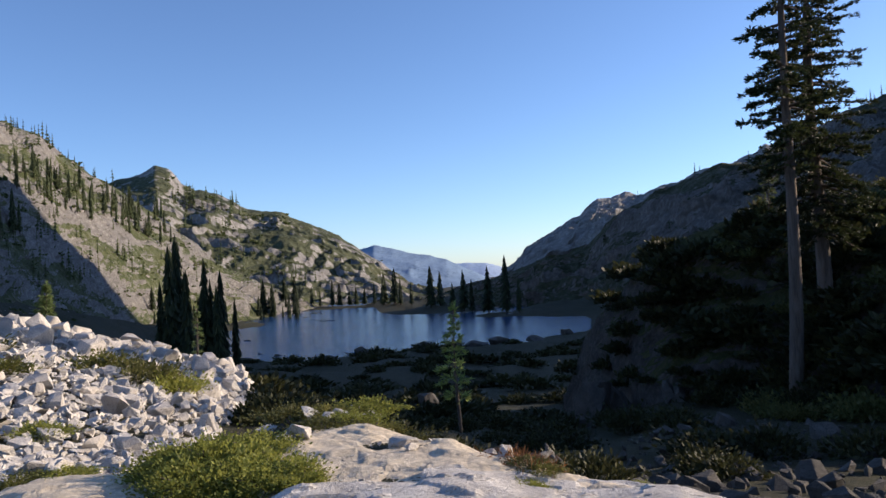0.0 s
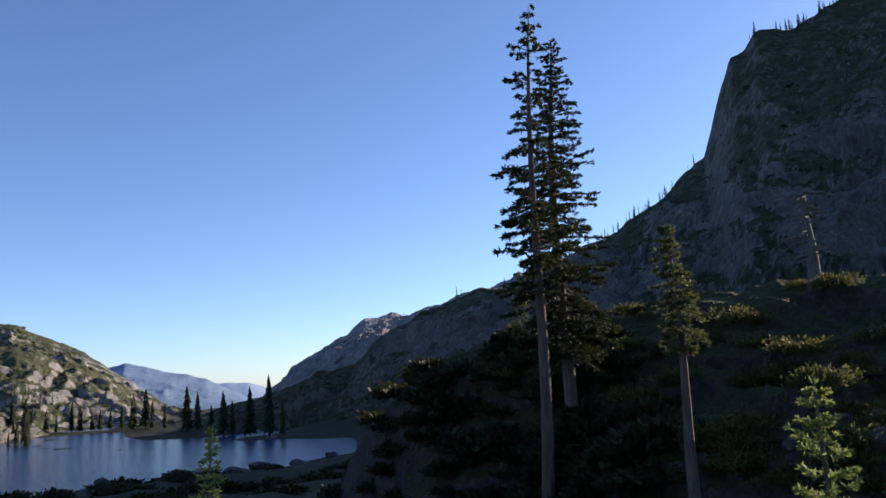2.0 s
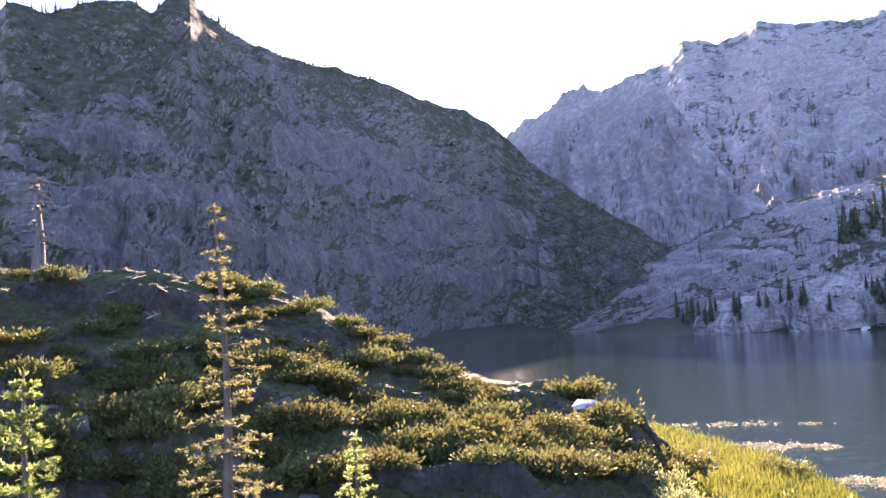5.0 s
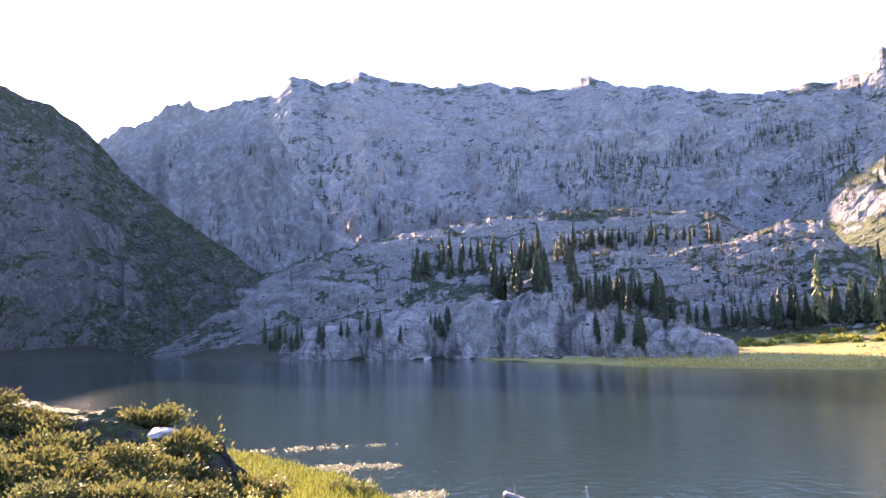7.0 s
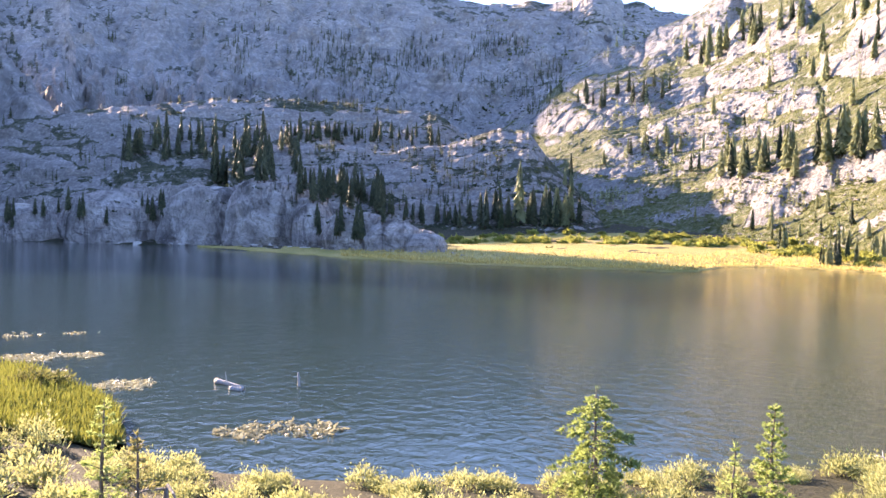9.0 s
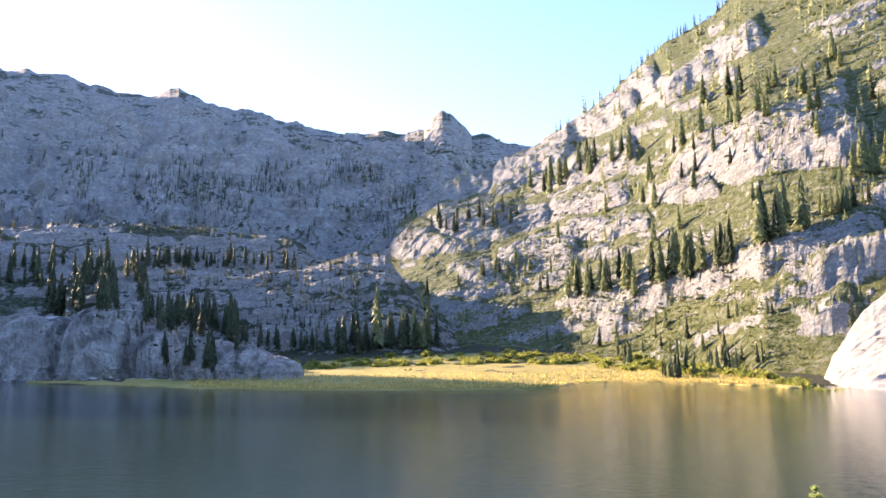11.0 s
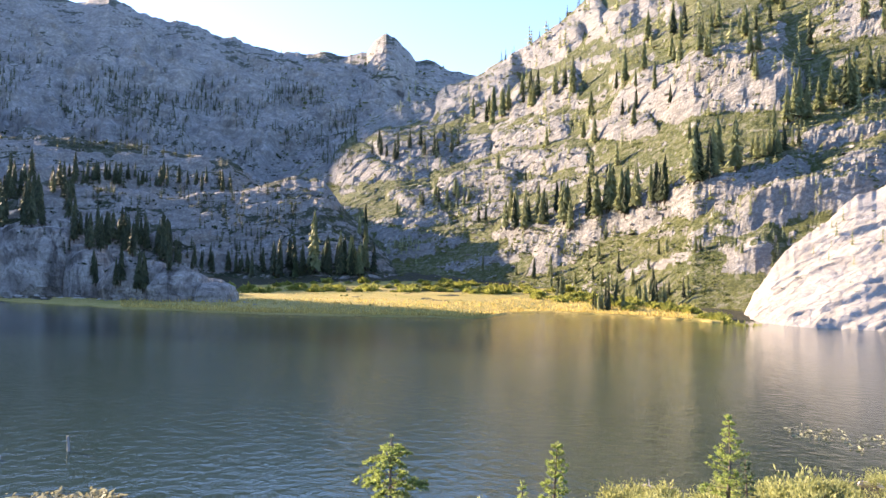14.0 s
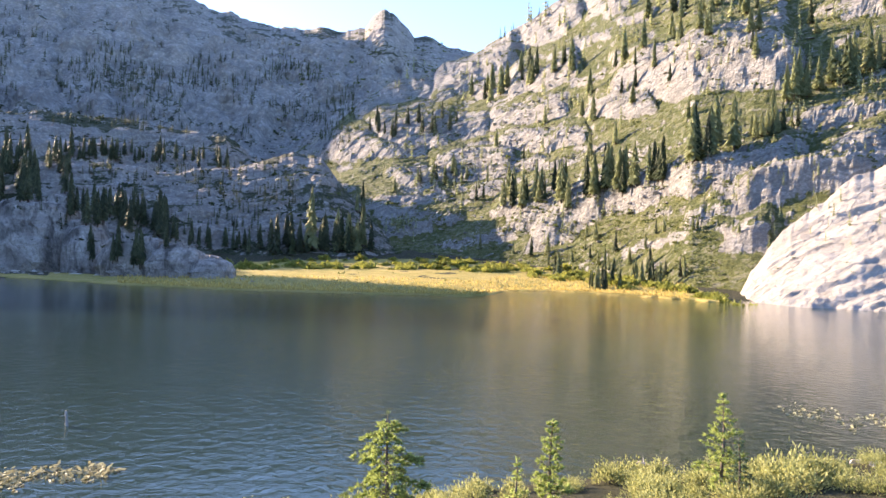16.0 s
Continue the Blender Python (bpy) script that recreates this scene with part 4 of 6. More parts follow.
def far_conifer(soup, p, h, rng, layers=7, arms=7, wide=0.17, blade=0.42):
    """A small conifer: whorls of drooping boughs round a stem."""
    p = np.asarray(p, float)
    w = wide * h * rng.uniform(0.8, 1.25)
    lobe = rng.uniform(0.65, 1.2, 8)
    for i in range(layers):
        t = i / layers
        z = h * (0.1 + 0.85 * t)
        R = w * (1 - t) ** 0.85 + 0.02 * h
        a0 = rng.uniform(0, 6.28)
        for k in range(arms):
            a = a0 + k * 6.283 / arms + rng.normal(0, 0.2)
            rr = R * rng.uniform(0.35, 1.25) * lobe[int(a * 1.27) % 8]
            o, sd = np.array([math.cos(a), math.sin(a), 0]), np.array([-math.sin(a), math.cos(a), 0])
            c = p + [0, 0, z + 0.12 * h]
            tip = p + o * rr + [0, 0, z - rng.uniform(0.05, 0.5) * rr]
            soup.add([c, p + o * rr * 0.55 + sd * rr * blade + [0, 0, z], tip, p + o * rr * 0.55 - sd * rr * blade + [0, 0, z]], [(0, 1, 2), (0, 2, 3)])
    soup.tube([p - [0, 0, 0.03 * h], p + [0, 0, 0.5 * h], p + [0, 0, h]], [0.016 * h, 0.01 * h, 0.003 * h], 4)


def bush_meshes(radius, height, n, leaf, width, seed, mat, stems=0, up=0.5):
    """A shrub: stems from the root and leaves over an uneven dome."""
    rng = np.random.default_rng(seed)
    st, lv = Soup(), Soup()
    az, u = rng.uniform(0, 6.283, n), rng.random(n)
    lump = 0.72 + 0.28 * np.sin(3 * az + seed) * np.cos(2.3 * az + 2 * seed) + 0.14 * rng.normal(size=n)
    el = np.arccos(1 - u)
    k = rng.uniform(0.62, 1.05, n) * lump
    P = np.stack([radius * k * np.sin(el) * np.cos(az), radius * k * np.sin(el) * np.sin(az), height * (0.05 + 0.95 * k * np.cos(el) ** 0.8)], 1)
    P[:, 2] *= 0.85 + 0.3 * np.sin(P[:, 0] * 5 / radius + seed) * np.cos(P[:, 1] * 4 / radius)
    D = P / np.linalg.norm(P, axis=1)[:, None] + np.array([0, 0, up]) + rng.normal(0, 0.6, P.shape)
    lv.leaves(P, D, leaf * rng.uniform(0.6, 1.3, n), width * rng.uniform(0.7, 1.2, n), rng)
    for i in range(stems):
        e = P[rng.integers(n)]
        st.tube([(e[0] * 0.08, e[1] * 0.08, -0.1), (e[0] * 0.5, e[1] * 0.5, e[2] * 0.6), e], [0.012 * radius + 0.006, 0.008 * radius + 0.003, 0.003], 4)
    made = {"leaves": lv.mesh("leaves", mat)}
    if stems:
        made["branchwork"] = st.mesh("branchwork", bark)
    return made


def boulder_mesh(seed, mat, flat=0.75, points=22, worn=True):
    """An angular block: the hull of scattered points with worn corners."""
    rng = np.random.default_rng(seed)
    bm = bmesh.new()
    p = rng.normal(size=(points, 3))
    p /= np.linalg.norm(p, axis=1)[:, None] ** 0.75
    p *= np.array([1.0, rng.uniform(0.65, 0.95), flat * rng.uniform(0.75, 1.1)]) * 0.5
    for v in p:
        bm.verts.new(v)
    out = bmesh.ops.convex_hull(bm, input=bm.verts)
    bmesh.ops.delete(bm, geom=[g for g in out["geom_interior"] if isinstance(g, bmesh.types.BMVert)], context="VERTS")
    if worn:
        bmesh.ops.dissolve_limit(bm, angle_limit=radians(14), verts=bm.verts, edges=bm.edges)
        bmesh.ops.bevel(bm, geom=bm.edges[:], offset=0.014, segments=1, affect="EDGES")
    bmesh.ops.triangulate(bm, faces=bm.faces)
    me = bpy.data.meshes.new("boulder")
    bm.to_mesh(me)
    bm.free()
    me.materials.append(mat)
    return me

# ---- single trees near the camera ----
def tall(az, r, top):
    """Foot and height of a tree at that bearing and distance whose top is seen at elevation top."""
    p = land(az, r)
    return p, EYE + r * math.tan(radians(top)) - p.z


def lone_conifer(name, label, az, r, top, turn=0.0, category="tree", **kw):
    p, h = tall(az, r, top)
    t, c = conifer_meshes(h, **kw)
    return plant(name, label, category, {"trunk": t, "crown": c}, stand(p - Vector((0, 0, 0.1)), turn))


lone_conifer("tall_conifer", "tall dark conifer with a bare lower trunk and ragged boughs", 23.7, 38, 26.3, lean=0.045, bare=0.42, spread=2.1, whorls=30, per=5, seed=1, needles=needle_dark, droop=0.3, power=0.55, tuft=0.3, thin=0.07, gaps=0.25, per_tuft=11, tight=0.34, trunk_r=0.32)
lone_conifer("tall_conifer", "tall dense dark conifer beside a twin trunk", 25.9, 41, 24.2, lean=0.035, bare=0.2, spread=3.1, whorls=50, per=7, seed=2, needles=needle_dark, droop=0.35, power=0.7, tuft=0.24, thin=0.05, gaps=0.12, per_tuft=11, tight=0.32, trunk_r=0.36)
lone_conifer("young_pine", "small yellow-green pine on the dark knoll", 22.9, 50, 6.4, bare=0.1, spread=1.0, whorls=14, per=5, seed=3, needles=needle_mid, tuft=0.35, thin=0.08)
lone_conifer("broken_conifer", "conifer with a narrow live top over a long bare trunk", 33.8, 30, 10.2, lean=-0.045, bare=0.6, spread=0.95, whorls=20, per=6, seed=4, needles=needle_mid, tuft=0.28, thin=0.05, power=0.6, gaps=0.1, per_tuft=12, trunk_r=0.24, droop=0.45)
lone_conifer("yellow_pine", "thin pine with yellowing tufted needles", 54.1, 20.5, 10.3, bare=0.06, spread=2.0, whorls=26, per=5, seed=5, needles=needle_yellow, power=1.1, tuft=0.16, thin=0.03, gaps=0.2, per_tuft=11, tight=0.7, droop=0.2, trunk_r=0.13)
lone_conifer("young_pine", "bright green young pine in the gully", 42.0, 14, -0.7, bare=0.05, spread=0.95, whorls=15, per=6, seed=6, needles=needle_young, tuft=0.15, thin=0.03, per_tuft=18, tight=0.55, droop=-0.25, power=0.75, trunk_r=0.07)
lone_conifer("young_pine", "small sunlit pine below the knoll", 63.1, 22, -6.8, bare=0.05, spread=0.7, whorls=12, per=5, seed=7, needles=needle_young, tuft=0.2, thin=0.04, droop=-0.2, per_tuft=8)
lone_conifer("young_pine", "slender pale pine standing over the gully", 0.7, 31, -2.2, bare=0.3, spread=0.75, whorls=14, per=4, seed=8, needles=needle_young, tuft=0.3, thin=0.06, gaps=0.25, per_tuft=8, trunk_r=0.07)
lone_conifer("young_conifer", "dense green conifer above the boulder field", -26.9, 48, 0.7, bare=0.03, spread=0.75, whorls=16, per=6, seed=9, needles=needle_green, tuft=0.3, thin=0.07, per_tuft=8)
lone_conifer("young_pine", "pale young pine at the edge of the boulders", -17.6, 52, -1.5, bare=0.05, spread=0.55, whorls=12, per=5, seed=10, needles=needle_green, tuft=0.28, thin=0.06)
# on the shore of the upper lake
lone_conifer("hemlock", "drooping light green hemlock by the water", 130.9, 23, -10.9, bare=0.03, spread=1.75, whorls=13, per=7, seed=11, needles=needle_young, tuft=0.18, thin=0.036, droop=0.9, power=0.5, per_tuft=18, gaps=0.1, tight=0.45)
lone_conifer("young_fir", "bright green young fir on the lake shore", 142.8, 25, -11.1, bare=0.02, spread=0.75, whorls=14, per=6, seed=12, needles=needle_young, tuft=0.16, thin=0.034, droop=-0.2, per_tuft=16)
lone_conifer("young_fir", "small pale fir among willow scrub", 140.2, 24, -14.0, bare=0.02, spread=0.45, whorls=9, per=5, seed=13, needles=needle_young, tuft=0.18, thin=0.035)
lone_conifer("young_pine", "slender golden-green pine on the lake shore", 154.3, 29, -8.5, bare=0.1, spread=0.9, whorls=17, per=5, seed=14, needles=needle_young, tuft=0.17, thin=0.034, gaps=0.1, droop=-0.1, per_tuft=13)
lone_conifer("young_fir", "small bluish fir beside a golden pine", 155.5, 28, -11.3, bare=0.02, spread=0.55, whorls=12, per=6, seed=15, needles=needle_blue, tuft=0.18, thin=0.035)
lone_conifer("young_pine", "young pine with pale tufts above the shallows", 96.0, 21, -11.7, bare=0.03, spread=0.75, whorls=12, per=5, seed=16, needles=needle_young, tuft=0.15, thin=0.024, droop=-0.2, per_tuft=13)
lone_conifer("young_pine", "yellowing young pine above the shallows", 98.2, 20, -14.0, bare=0.03, spread=0.6, whorls=10, per=5, seed=17, needles=needle_yellow, tuft=0.2, thin=0.04, droop=-0.2)


def snag(name, label, p, h, r, seed, stubs=26):
    rng = np.random.default_rng(seed)
    ob = new(name)
    t = Soup()
    zs = np.linspace(0, h, 10)
    t.tube(np.stack([0.05 * np.sin(zs), 0.04 * np.cos(zs * 1.3), zs - 0.1], 1), r * (1 - 0.75 * zs / h), 8)
    part("trunk", t.mesh("trunk", weathered_wood, True), ob)
    for i in range(stubs):
        z, a, L = h * rng.uniform(0.25, 0.98), rng.uniform(0, 6.28), rng.uniform(0.3, 1.1) * (0.4 + 0.6 * r * 6)
        b = Soup()
        o = np.array([math.cos(a), math.sin(a), 0])
        b.tube([o * 0.02 + [0, 0, z], o * L * 0.6 + [0, 0, z - 0.05 * L], o * L + [0, 0, z - 0.3 * L]], [0.3 * r, 0.035, 0.015], 5)
        part("branch_stub", b.mesh("branch_stub", weathered_wood), ob)
    ob.matrix_basis = stand(p)
    return tagged(ob, label, "dead tree")


p, h = tall(42.7, 50, 11.3)
snag("dead_tree", "silvery dead tree with broken branch stubs on the knoll", p, h, 0.42, 3, 44)
p, h = land(100.2, 21), 1.0
snag("dead_stump", "weathered grey stump on the shore", p, h, 0.16, 4, 3)


# ---- conifers told apart on the slopes and shores ----
def template_conifer(name, label, seed, mat, layers=26, arms=13, wide=0.17):
    rng = np.random.default_rng(seed)
    s, t = Soup(), Soup()
    far_conifer(s, (0, 0, 0), 1.0, rng, layers, arms, wide, 0.24)
    t.tube([(0, 0, -0.05), (0, 0, 0.4), (0, 0, 0.9)], [0.02, 0.014, 0.005], 6)
    return plant(name, label, "tree", {"trunk": t.mesh("trunk", bark, True), "crown": s.mesh("crown", mat)}, Matrix.Translation((0, 0, -400)), "slope conifers")


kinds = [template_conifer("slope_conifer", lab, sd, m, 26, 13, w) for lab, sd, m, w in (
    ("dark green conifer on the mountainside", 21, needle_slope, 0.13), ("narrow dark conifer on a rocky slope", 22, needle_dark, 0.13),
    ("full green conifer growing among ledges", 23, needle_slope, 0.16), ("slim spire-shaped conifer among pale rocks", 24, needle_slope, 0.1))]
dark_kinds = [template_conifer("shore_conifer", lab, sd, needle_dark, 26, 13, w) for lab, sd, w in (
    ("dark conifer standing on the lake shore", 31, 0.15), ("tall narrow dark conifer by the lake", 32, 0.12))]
# same conifers in shade, which their darker needles carry as colour
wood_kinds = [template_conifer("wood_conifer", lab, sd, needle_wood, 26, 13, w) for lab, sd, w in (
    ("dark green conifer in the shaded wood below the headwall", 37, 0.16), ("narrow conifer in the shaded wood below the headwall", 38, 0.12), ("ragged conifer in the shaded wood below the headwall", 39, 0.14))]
slim_kinds = [template_conifer("shore_conifer", lab, sd, needle_dark, 28, 10, w) for lab, sd, w in (
    ("slim dark fir in a stand beside the boulder field", 33, 0.075), ("ragged dark fir in a stand beside the boulder field", 34, 0.1))]
rng = random.Random(5)


def settle(kinds, p, h):
    copy_thing(rng.choice(kinds), stand(p - Vector((0, 0, 0.02 * h)), rng.uniform(0, 6.28), h * 1.0, 1.0))


def grove(kinds, b0, b1, e0, e1, count, t0, t1, wobble=0.3):
    """Conifers with feet seen between two directions, and their apparent heights in degrees."""
    for i in range(count):
        f = rng.random()
        p, n = spot(b0 + (b1 - b0) * f, e0 + (e1 - e0) * f + rng.uniform(-wobble, wobble))
        if p is None or (p.y < -150 and math.hypot(p.x, p.y) < 290 and p.x < 105):
            continue
        settle(kinds, p, min(32, max(3, math.hypot(p.x, p.y) * math.tan(radians(rng.uniform(t0, t1))))))


grove(kinds, 124.8, 125.0, 0.3, 0.3, 1, 4.5, 4.6, 0)
grove(wood_kinds, 121.6, 127.0, 0.2, 0.5, 20, 1.6, 3.0, 0.3)
grove(kinds, 125.6, 130.2, 0.4, 0.6, 14, 1.8, 3.0, 0.3)
grove(kinds, 138.6, 144.0, 3.8, 4.4, 14, 1.8, 3.6, 0.6)
grove(kinds, 144.6, 150.4, 4.8, 6.0, 17, 1.8, 3.6, 0.6)
grove(kinds, 151.8, 154.8, 7.2, 7.6, 9, 3.0, 4.3)
grove(kinds, 155.5, 159.8, 8.6, 9.4, 14, 1.4, 2.2)
grove(kinds, 136.2, 139.5, 11.2, 12.2, 9, 1.3, 2.4, 0.6)
grove(kinds, 139.6, 144.3, 13.0, 14.0, 13, 1.2, 2.4, 0.7)
grove(wood_kinds, 128.6, 135.6, 8.8, 9.8, 18, 0.9, 1.8, 0.5)
grove(kinds, 145.2, 150.4, -1.9, -1.4, 22, 1.1, 2.0, 0.25)
grove(kinds, 142.6, 143.6, -1.2, -1.0, 4, 1.4, 2.0, 0.1)
grove(kinds, 158.0, 166.0, 11.0, 13.2, 18, 2.2, 3.4)
grove(kinds, 146.0, 158.0, 15.0, 17.5, 26, 1.2, 2.4, 1.5)
# the dark wood on and behind the bluff, and under the bench
grove(wood_kinds, 103.0, 109.0, 3.0, 3.6, 30, 1.6, 2.8, 0.5)
grove(wood_kinds, 109.0, 116.0, 2.2, 1.4, 34, 1.6, 2.6, 0.6)
grove(wood_kinds, 97.0, 109.0, 4.6, 5.6, 50, 1.2, 2.2, 0.8)
grove(wood_kinds, 108.5, 119.0, 6.2, 6.2, 46, 0.8, 1.5, 0.35)
grove(wood_kinds, 110.0, 113.5, -0.6, -1.2, 8, 1.8, 2.8, 0.4)
grove(wood_kinds, 86.0, 100.0, -0.8, 0.6, 26, 1.0, 2.0, 0.6)
grove(wood_kinds, 114.0, 121.5, 0.6, 0.2, 22, 1.0, 2.0, 0.4)
# lower lake: the dark stand by the boulders, and the trees along the far shore
for az, top in ((-19.3, 2.6), (-18.8, 3.5), (-18.3, 0.9), (-17.0, 1.7), (-16.6, 0.2), (-15.9, 0.8), (-15.0, -1.2), (-19.9, 0.2)):
    p = land(az, 105 + 9 * rng.random())
    settle(slim_kinds, p, EYE + 108 * math.tan(radians(top)) - p.z)
for az, top in ((-11.5, 0.2), (-10.4, -0.4), (-9.6, -0.6), (-8.1, -0.2), (-7.6, -0.5), (-6.4, -0.8), (-5.8, -0.9), (-5.1, -0.6), (-4.4, 0.1), (-3.6, 0.4), (-3.2, -0.4), (-2.4, -0.7), (-1.0, 0.4), (-0.3, 0.0), (1.4, 0.0), (2.0, -0.7), (3.2, 0.2), (4.5, 0.9), (5.4, -0.8), (-13.0, 0.0), (-12.4, -0.3), (-6.9, -1.0), (-9.0, -1.0), (0.6, -0.9)):
    p = land(az, np.interp(az, (-14, -11, -6, 0, 5), (400, 512, 506, 390, 336)))
    settle(dark_kinds, p, max(5, EYE + math.hypot(p.x, p.y) * math.tan(radians(top)) - p.z))


grove(dark_kinds, -20.5, -10.5, -2.6, -2.4, 44, 0.9, 1.9, 0.9)
mid_kinds = [template_conifer("forest_conifer", lab, sd, needle_mid, 24, 11, w) for lab, sd, w in (("deep green conifer in a band of slope forest", 35, 0.12), ("slender green conifer in a band of slope forest", 36, 0.1))]
grove(mid_kinds, -30.0, -19.0, 8.2, 3.4, 70, 1.0, 2.0, 1.0)
grove(mid_kinds, -29.5, -28.0, 4.2, 3.6, 4, 2.0, 2.8, 0.2)


def far_woods(name, label, seed, mat, areas):
    """Many small far conifers in one mesh; areas: bearings, elevations, count and apparent heights in degrees."""
    r2 = np.random.default_rng(seed)
    s = Soup()
    for b0, b1, e0, e1, count, t0, t1 in areas:
        for i in range(count):
            az, el = r2.uniform(b0, b1), r2.uniform(e0, e1)
            if float(fbm(np.array([az * 0.45]), np.array([el * 0.7]), np.array([0.0]), 3, 0.5, seed)[0]) < -0.06:
                continue
            p, n = spot(az, el)
            if p is None or p.z < -6.5 or n.z < 0.25:
                continue
            far_conifer(s, p, math.hypot(p.x, p.y) * math.tan(radians(r2.uniform(t0, t1))), r2, 5, 5, 0.16)
    if s.n:
        tagged(new(name, s.mesh(name, mat)), label, "trees", kind="stuff")


grove(kinds, 144, 166, 1.0, 3.6, 16, 0.8, 1.6, 0.8)
grove(kinds, 144, 166, 9.0, 20, 26, 1.2, 2.4, 3.0)
grove(kinds, 128, 142, 2.0, 8.0, 22, 0.9, 1.6, 2.0)
grove(kinds, 137, 152, 0.6, -1.0, 20, 0.9, 1.7, 0.5)
far_woods("slope_woods", "scattered green conifers on the sunlit mountainside", 1, needle_slope, ((140, 170, 11, 24.5, 480, 0.8, 1.7), (130, 168, 1, 14, 420, 0.5, 1.2)))
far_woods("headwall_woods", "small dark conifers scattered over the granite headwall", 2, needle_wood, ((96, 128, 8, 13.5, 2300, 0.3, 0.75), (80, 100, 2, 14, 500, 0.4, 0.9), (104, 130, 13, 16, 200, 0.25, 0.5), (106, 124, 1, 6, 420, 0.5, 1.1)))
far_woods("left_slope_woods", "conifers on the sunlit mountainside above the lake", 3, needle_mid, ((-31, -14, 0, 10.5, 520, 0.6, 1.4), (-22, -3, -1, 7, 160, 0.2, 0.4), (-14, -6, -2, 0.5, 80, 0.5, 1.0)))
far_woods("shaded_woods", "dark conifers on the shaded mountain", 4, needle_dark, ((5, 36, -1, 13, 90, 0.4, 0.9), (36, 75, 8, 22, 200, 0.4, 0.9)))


def crest_woods(name, label, seed, b0, b1, count, h0, h1):
    """Conifers along a skyline, found by stepping down from the sky."""
    r2 = np.random.default_rng(seed)
    s = Soup()
    for i in range(count):
        az = r2.uniform(b0, b1)
        for el in np.arange(30, -3, -0.12):
            p, n = spot(az, el)
            if p is not None:
                far_conifer(s, p, math.hypot(p.x, p.y) * math.tan(radians(r2.uniform(h0, h1))), r2, 5, 5, 0.14)
                break
    tagged(new(name, s.mesh(name, needle_dark)), label, "trees", kind="stuff")


crest_woods("crest_trees", "tiny conifers along the dark skyline", 11, 40, 66, 170, 0.35, 1.0)
crest_woods("crest_trees", "small conifers on the shoulder of the dark hill", 12, 27, 36, 30, 0.4, 1.0)
crest_woods("crest_trees", "small conifers on the steep skyline", 13, 138, 152, 40, 0.4, 1.0)
crest_woods("crest_trees", "conifers on the crest of the sunlit slope", 14, -31, -23, 26, 0.3, 0.9)

# the patterns of the slope and shore conifers stand in groves too
for ob, (az, el, h) in zip(slim_kinds, ((-18.2, -3.5, 14), (-16.2, -3.8, 12))):
    ob.matrix_basis = stand(land(az, 104) - Vector((0, 0, 0.3)), 2.0, h)
for ob, (az, el, h) in zip(wood_kinds + mid_kinds + kinds + dark_kinds, ((105.0, 4.8, 11), (111.0, 2.0, 10), (115.0, 1.5, 9), (-24.0, 5.6, 9), (-26.0, 6.6, 9), (147.5, 5.6, 17), (142.5, 5.0, 16), (153.6, 8.3, 20), (157.2, 10.3, 12), (123.6, -0.1, 13), (127.6, 0.0, 14))):
    p, n = spot(az, el)
    ob.matrix_basis = stand(p - Vector((0, 0, 0.3)), 1.0, h)


def brush_clumps(name, label, seed, mat, areas):
    """Low brush dotted over far slopes: small ragged tufts of boughs in one mesh; areas: bearings, elevations, count, widths."""
    r2 = np.random.default_rng(seed)
    s = Soup()
    for b0, b1, e0, e1, count, w0, w1 in areas:
        for i in range(count):
            az, el = r2.uniform(b0, b1), r2.uniform(e0, e1)
            if float(fbm(np.array([az * 0.6]), np.array([el * 0.9]), np.array([5.0]), 3, 0.5, seed)[0]) < -0.02:
                continue
            p, n = spot(az, el)
            if p is None or p.z < -6.8 or n.z < 0.35 or (az > 154.5 and math.hypot(p.x, p.y) < 290 and r2.random() < 0.97):
                continue
            k, w = 12, math.hypot(p.x, p.y) * math.tan(radians(r2.uniform(w0, w1) * (1.6 if r2.random() < 0.12 else 1)))
            a = r2.uniform(0, 6.283, k)
            D = np.stack([np.cos(a), np.sin(a), r2.uniform(0.15, 1.3, k)], 1)
            s.leaves(np.tile(np.array(p), (k, 1)) - [0, 0, 0.1 * w] + r2.normal(0, 0.3 * w, (k, 3)) * (1, 1, 0.2), D, w * r2.uniform(0.3, 0.6, k), 0.36 * w, r2)
    tagged(new(name, s.mesh(name, mat)), label, "brush", kind="stuff")


leaf_slope = foliage("slope_brush_leaves", (0.024, 0.036, 0.012), (0.066, 0.09, 0.026), (0.15, 0.165, 0.05), 0.35)
brush_clumps("slope_brush_patches", "patches of green brush among the granite ribs", 1, leaf_slope, ((122, 168, -2.2, 24, 4800, 0.12, 0.36), (138, 168, -2.5, 8, 3400, 0.1, 0.32)))
brush_clumps("left_brush_patches", "green brush on the sunlit mountainside", 2, leaf_slope, ((-31, -10, -2, 10.5, 1300, 0.2, 0.5), (-22, -2, -1, 7.5, 300, 0.12, 0.28)))
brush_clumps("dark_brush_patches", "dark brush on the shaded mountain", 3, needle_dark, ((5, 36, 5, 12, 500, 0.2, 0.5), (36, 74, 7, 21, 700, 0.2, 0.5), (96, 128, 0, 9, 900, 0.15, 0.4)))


# ---- boulders ----
def polar(az, r):
    return r * math.sin(radians(az)), r * math.cos(radians(az))


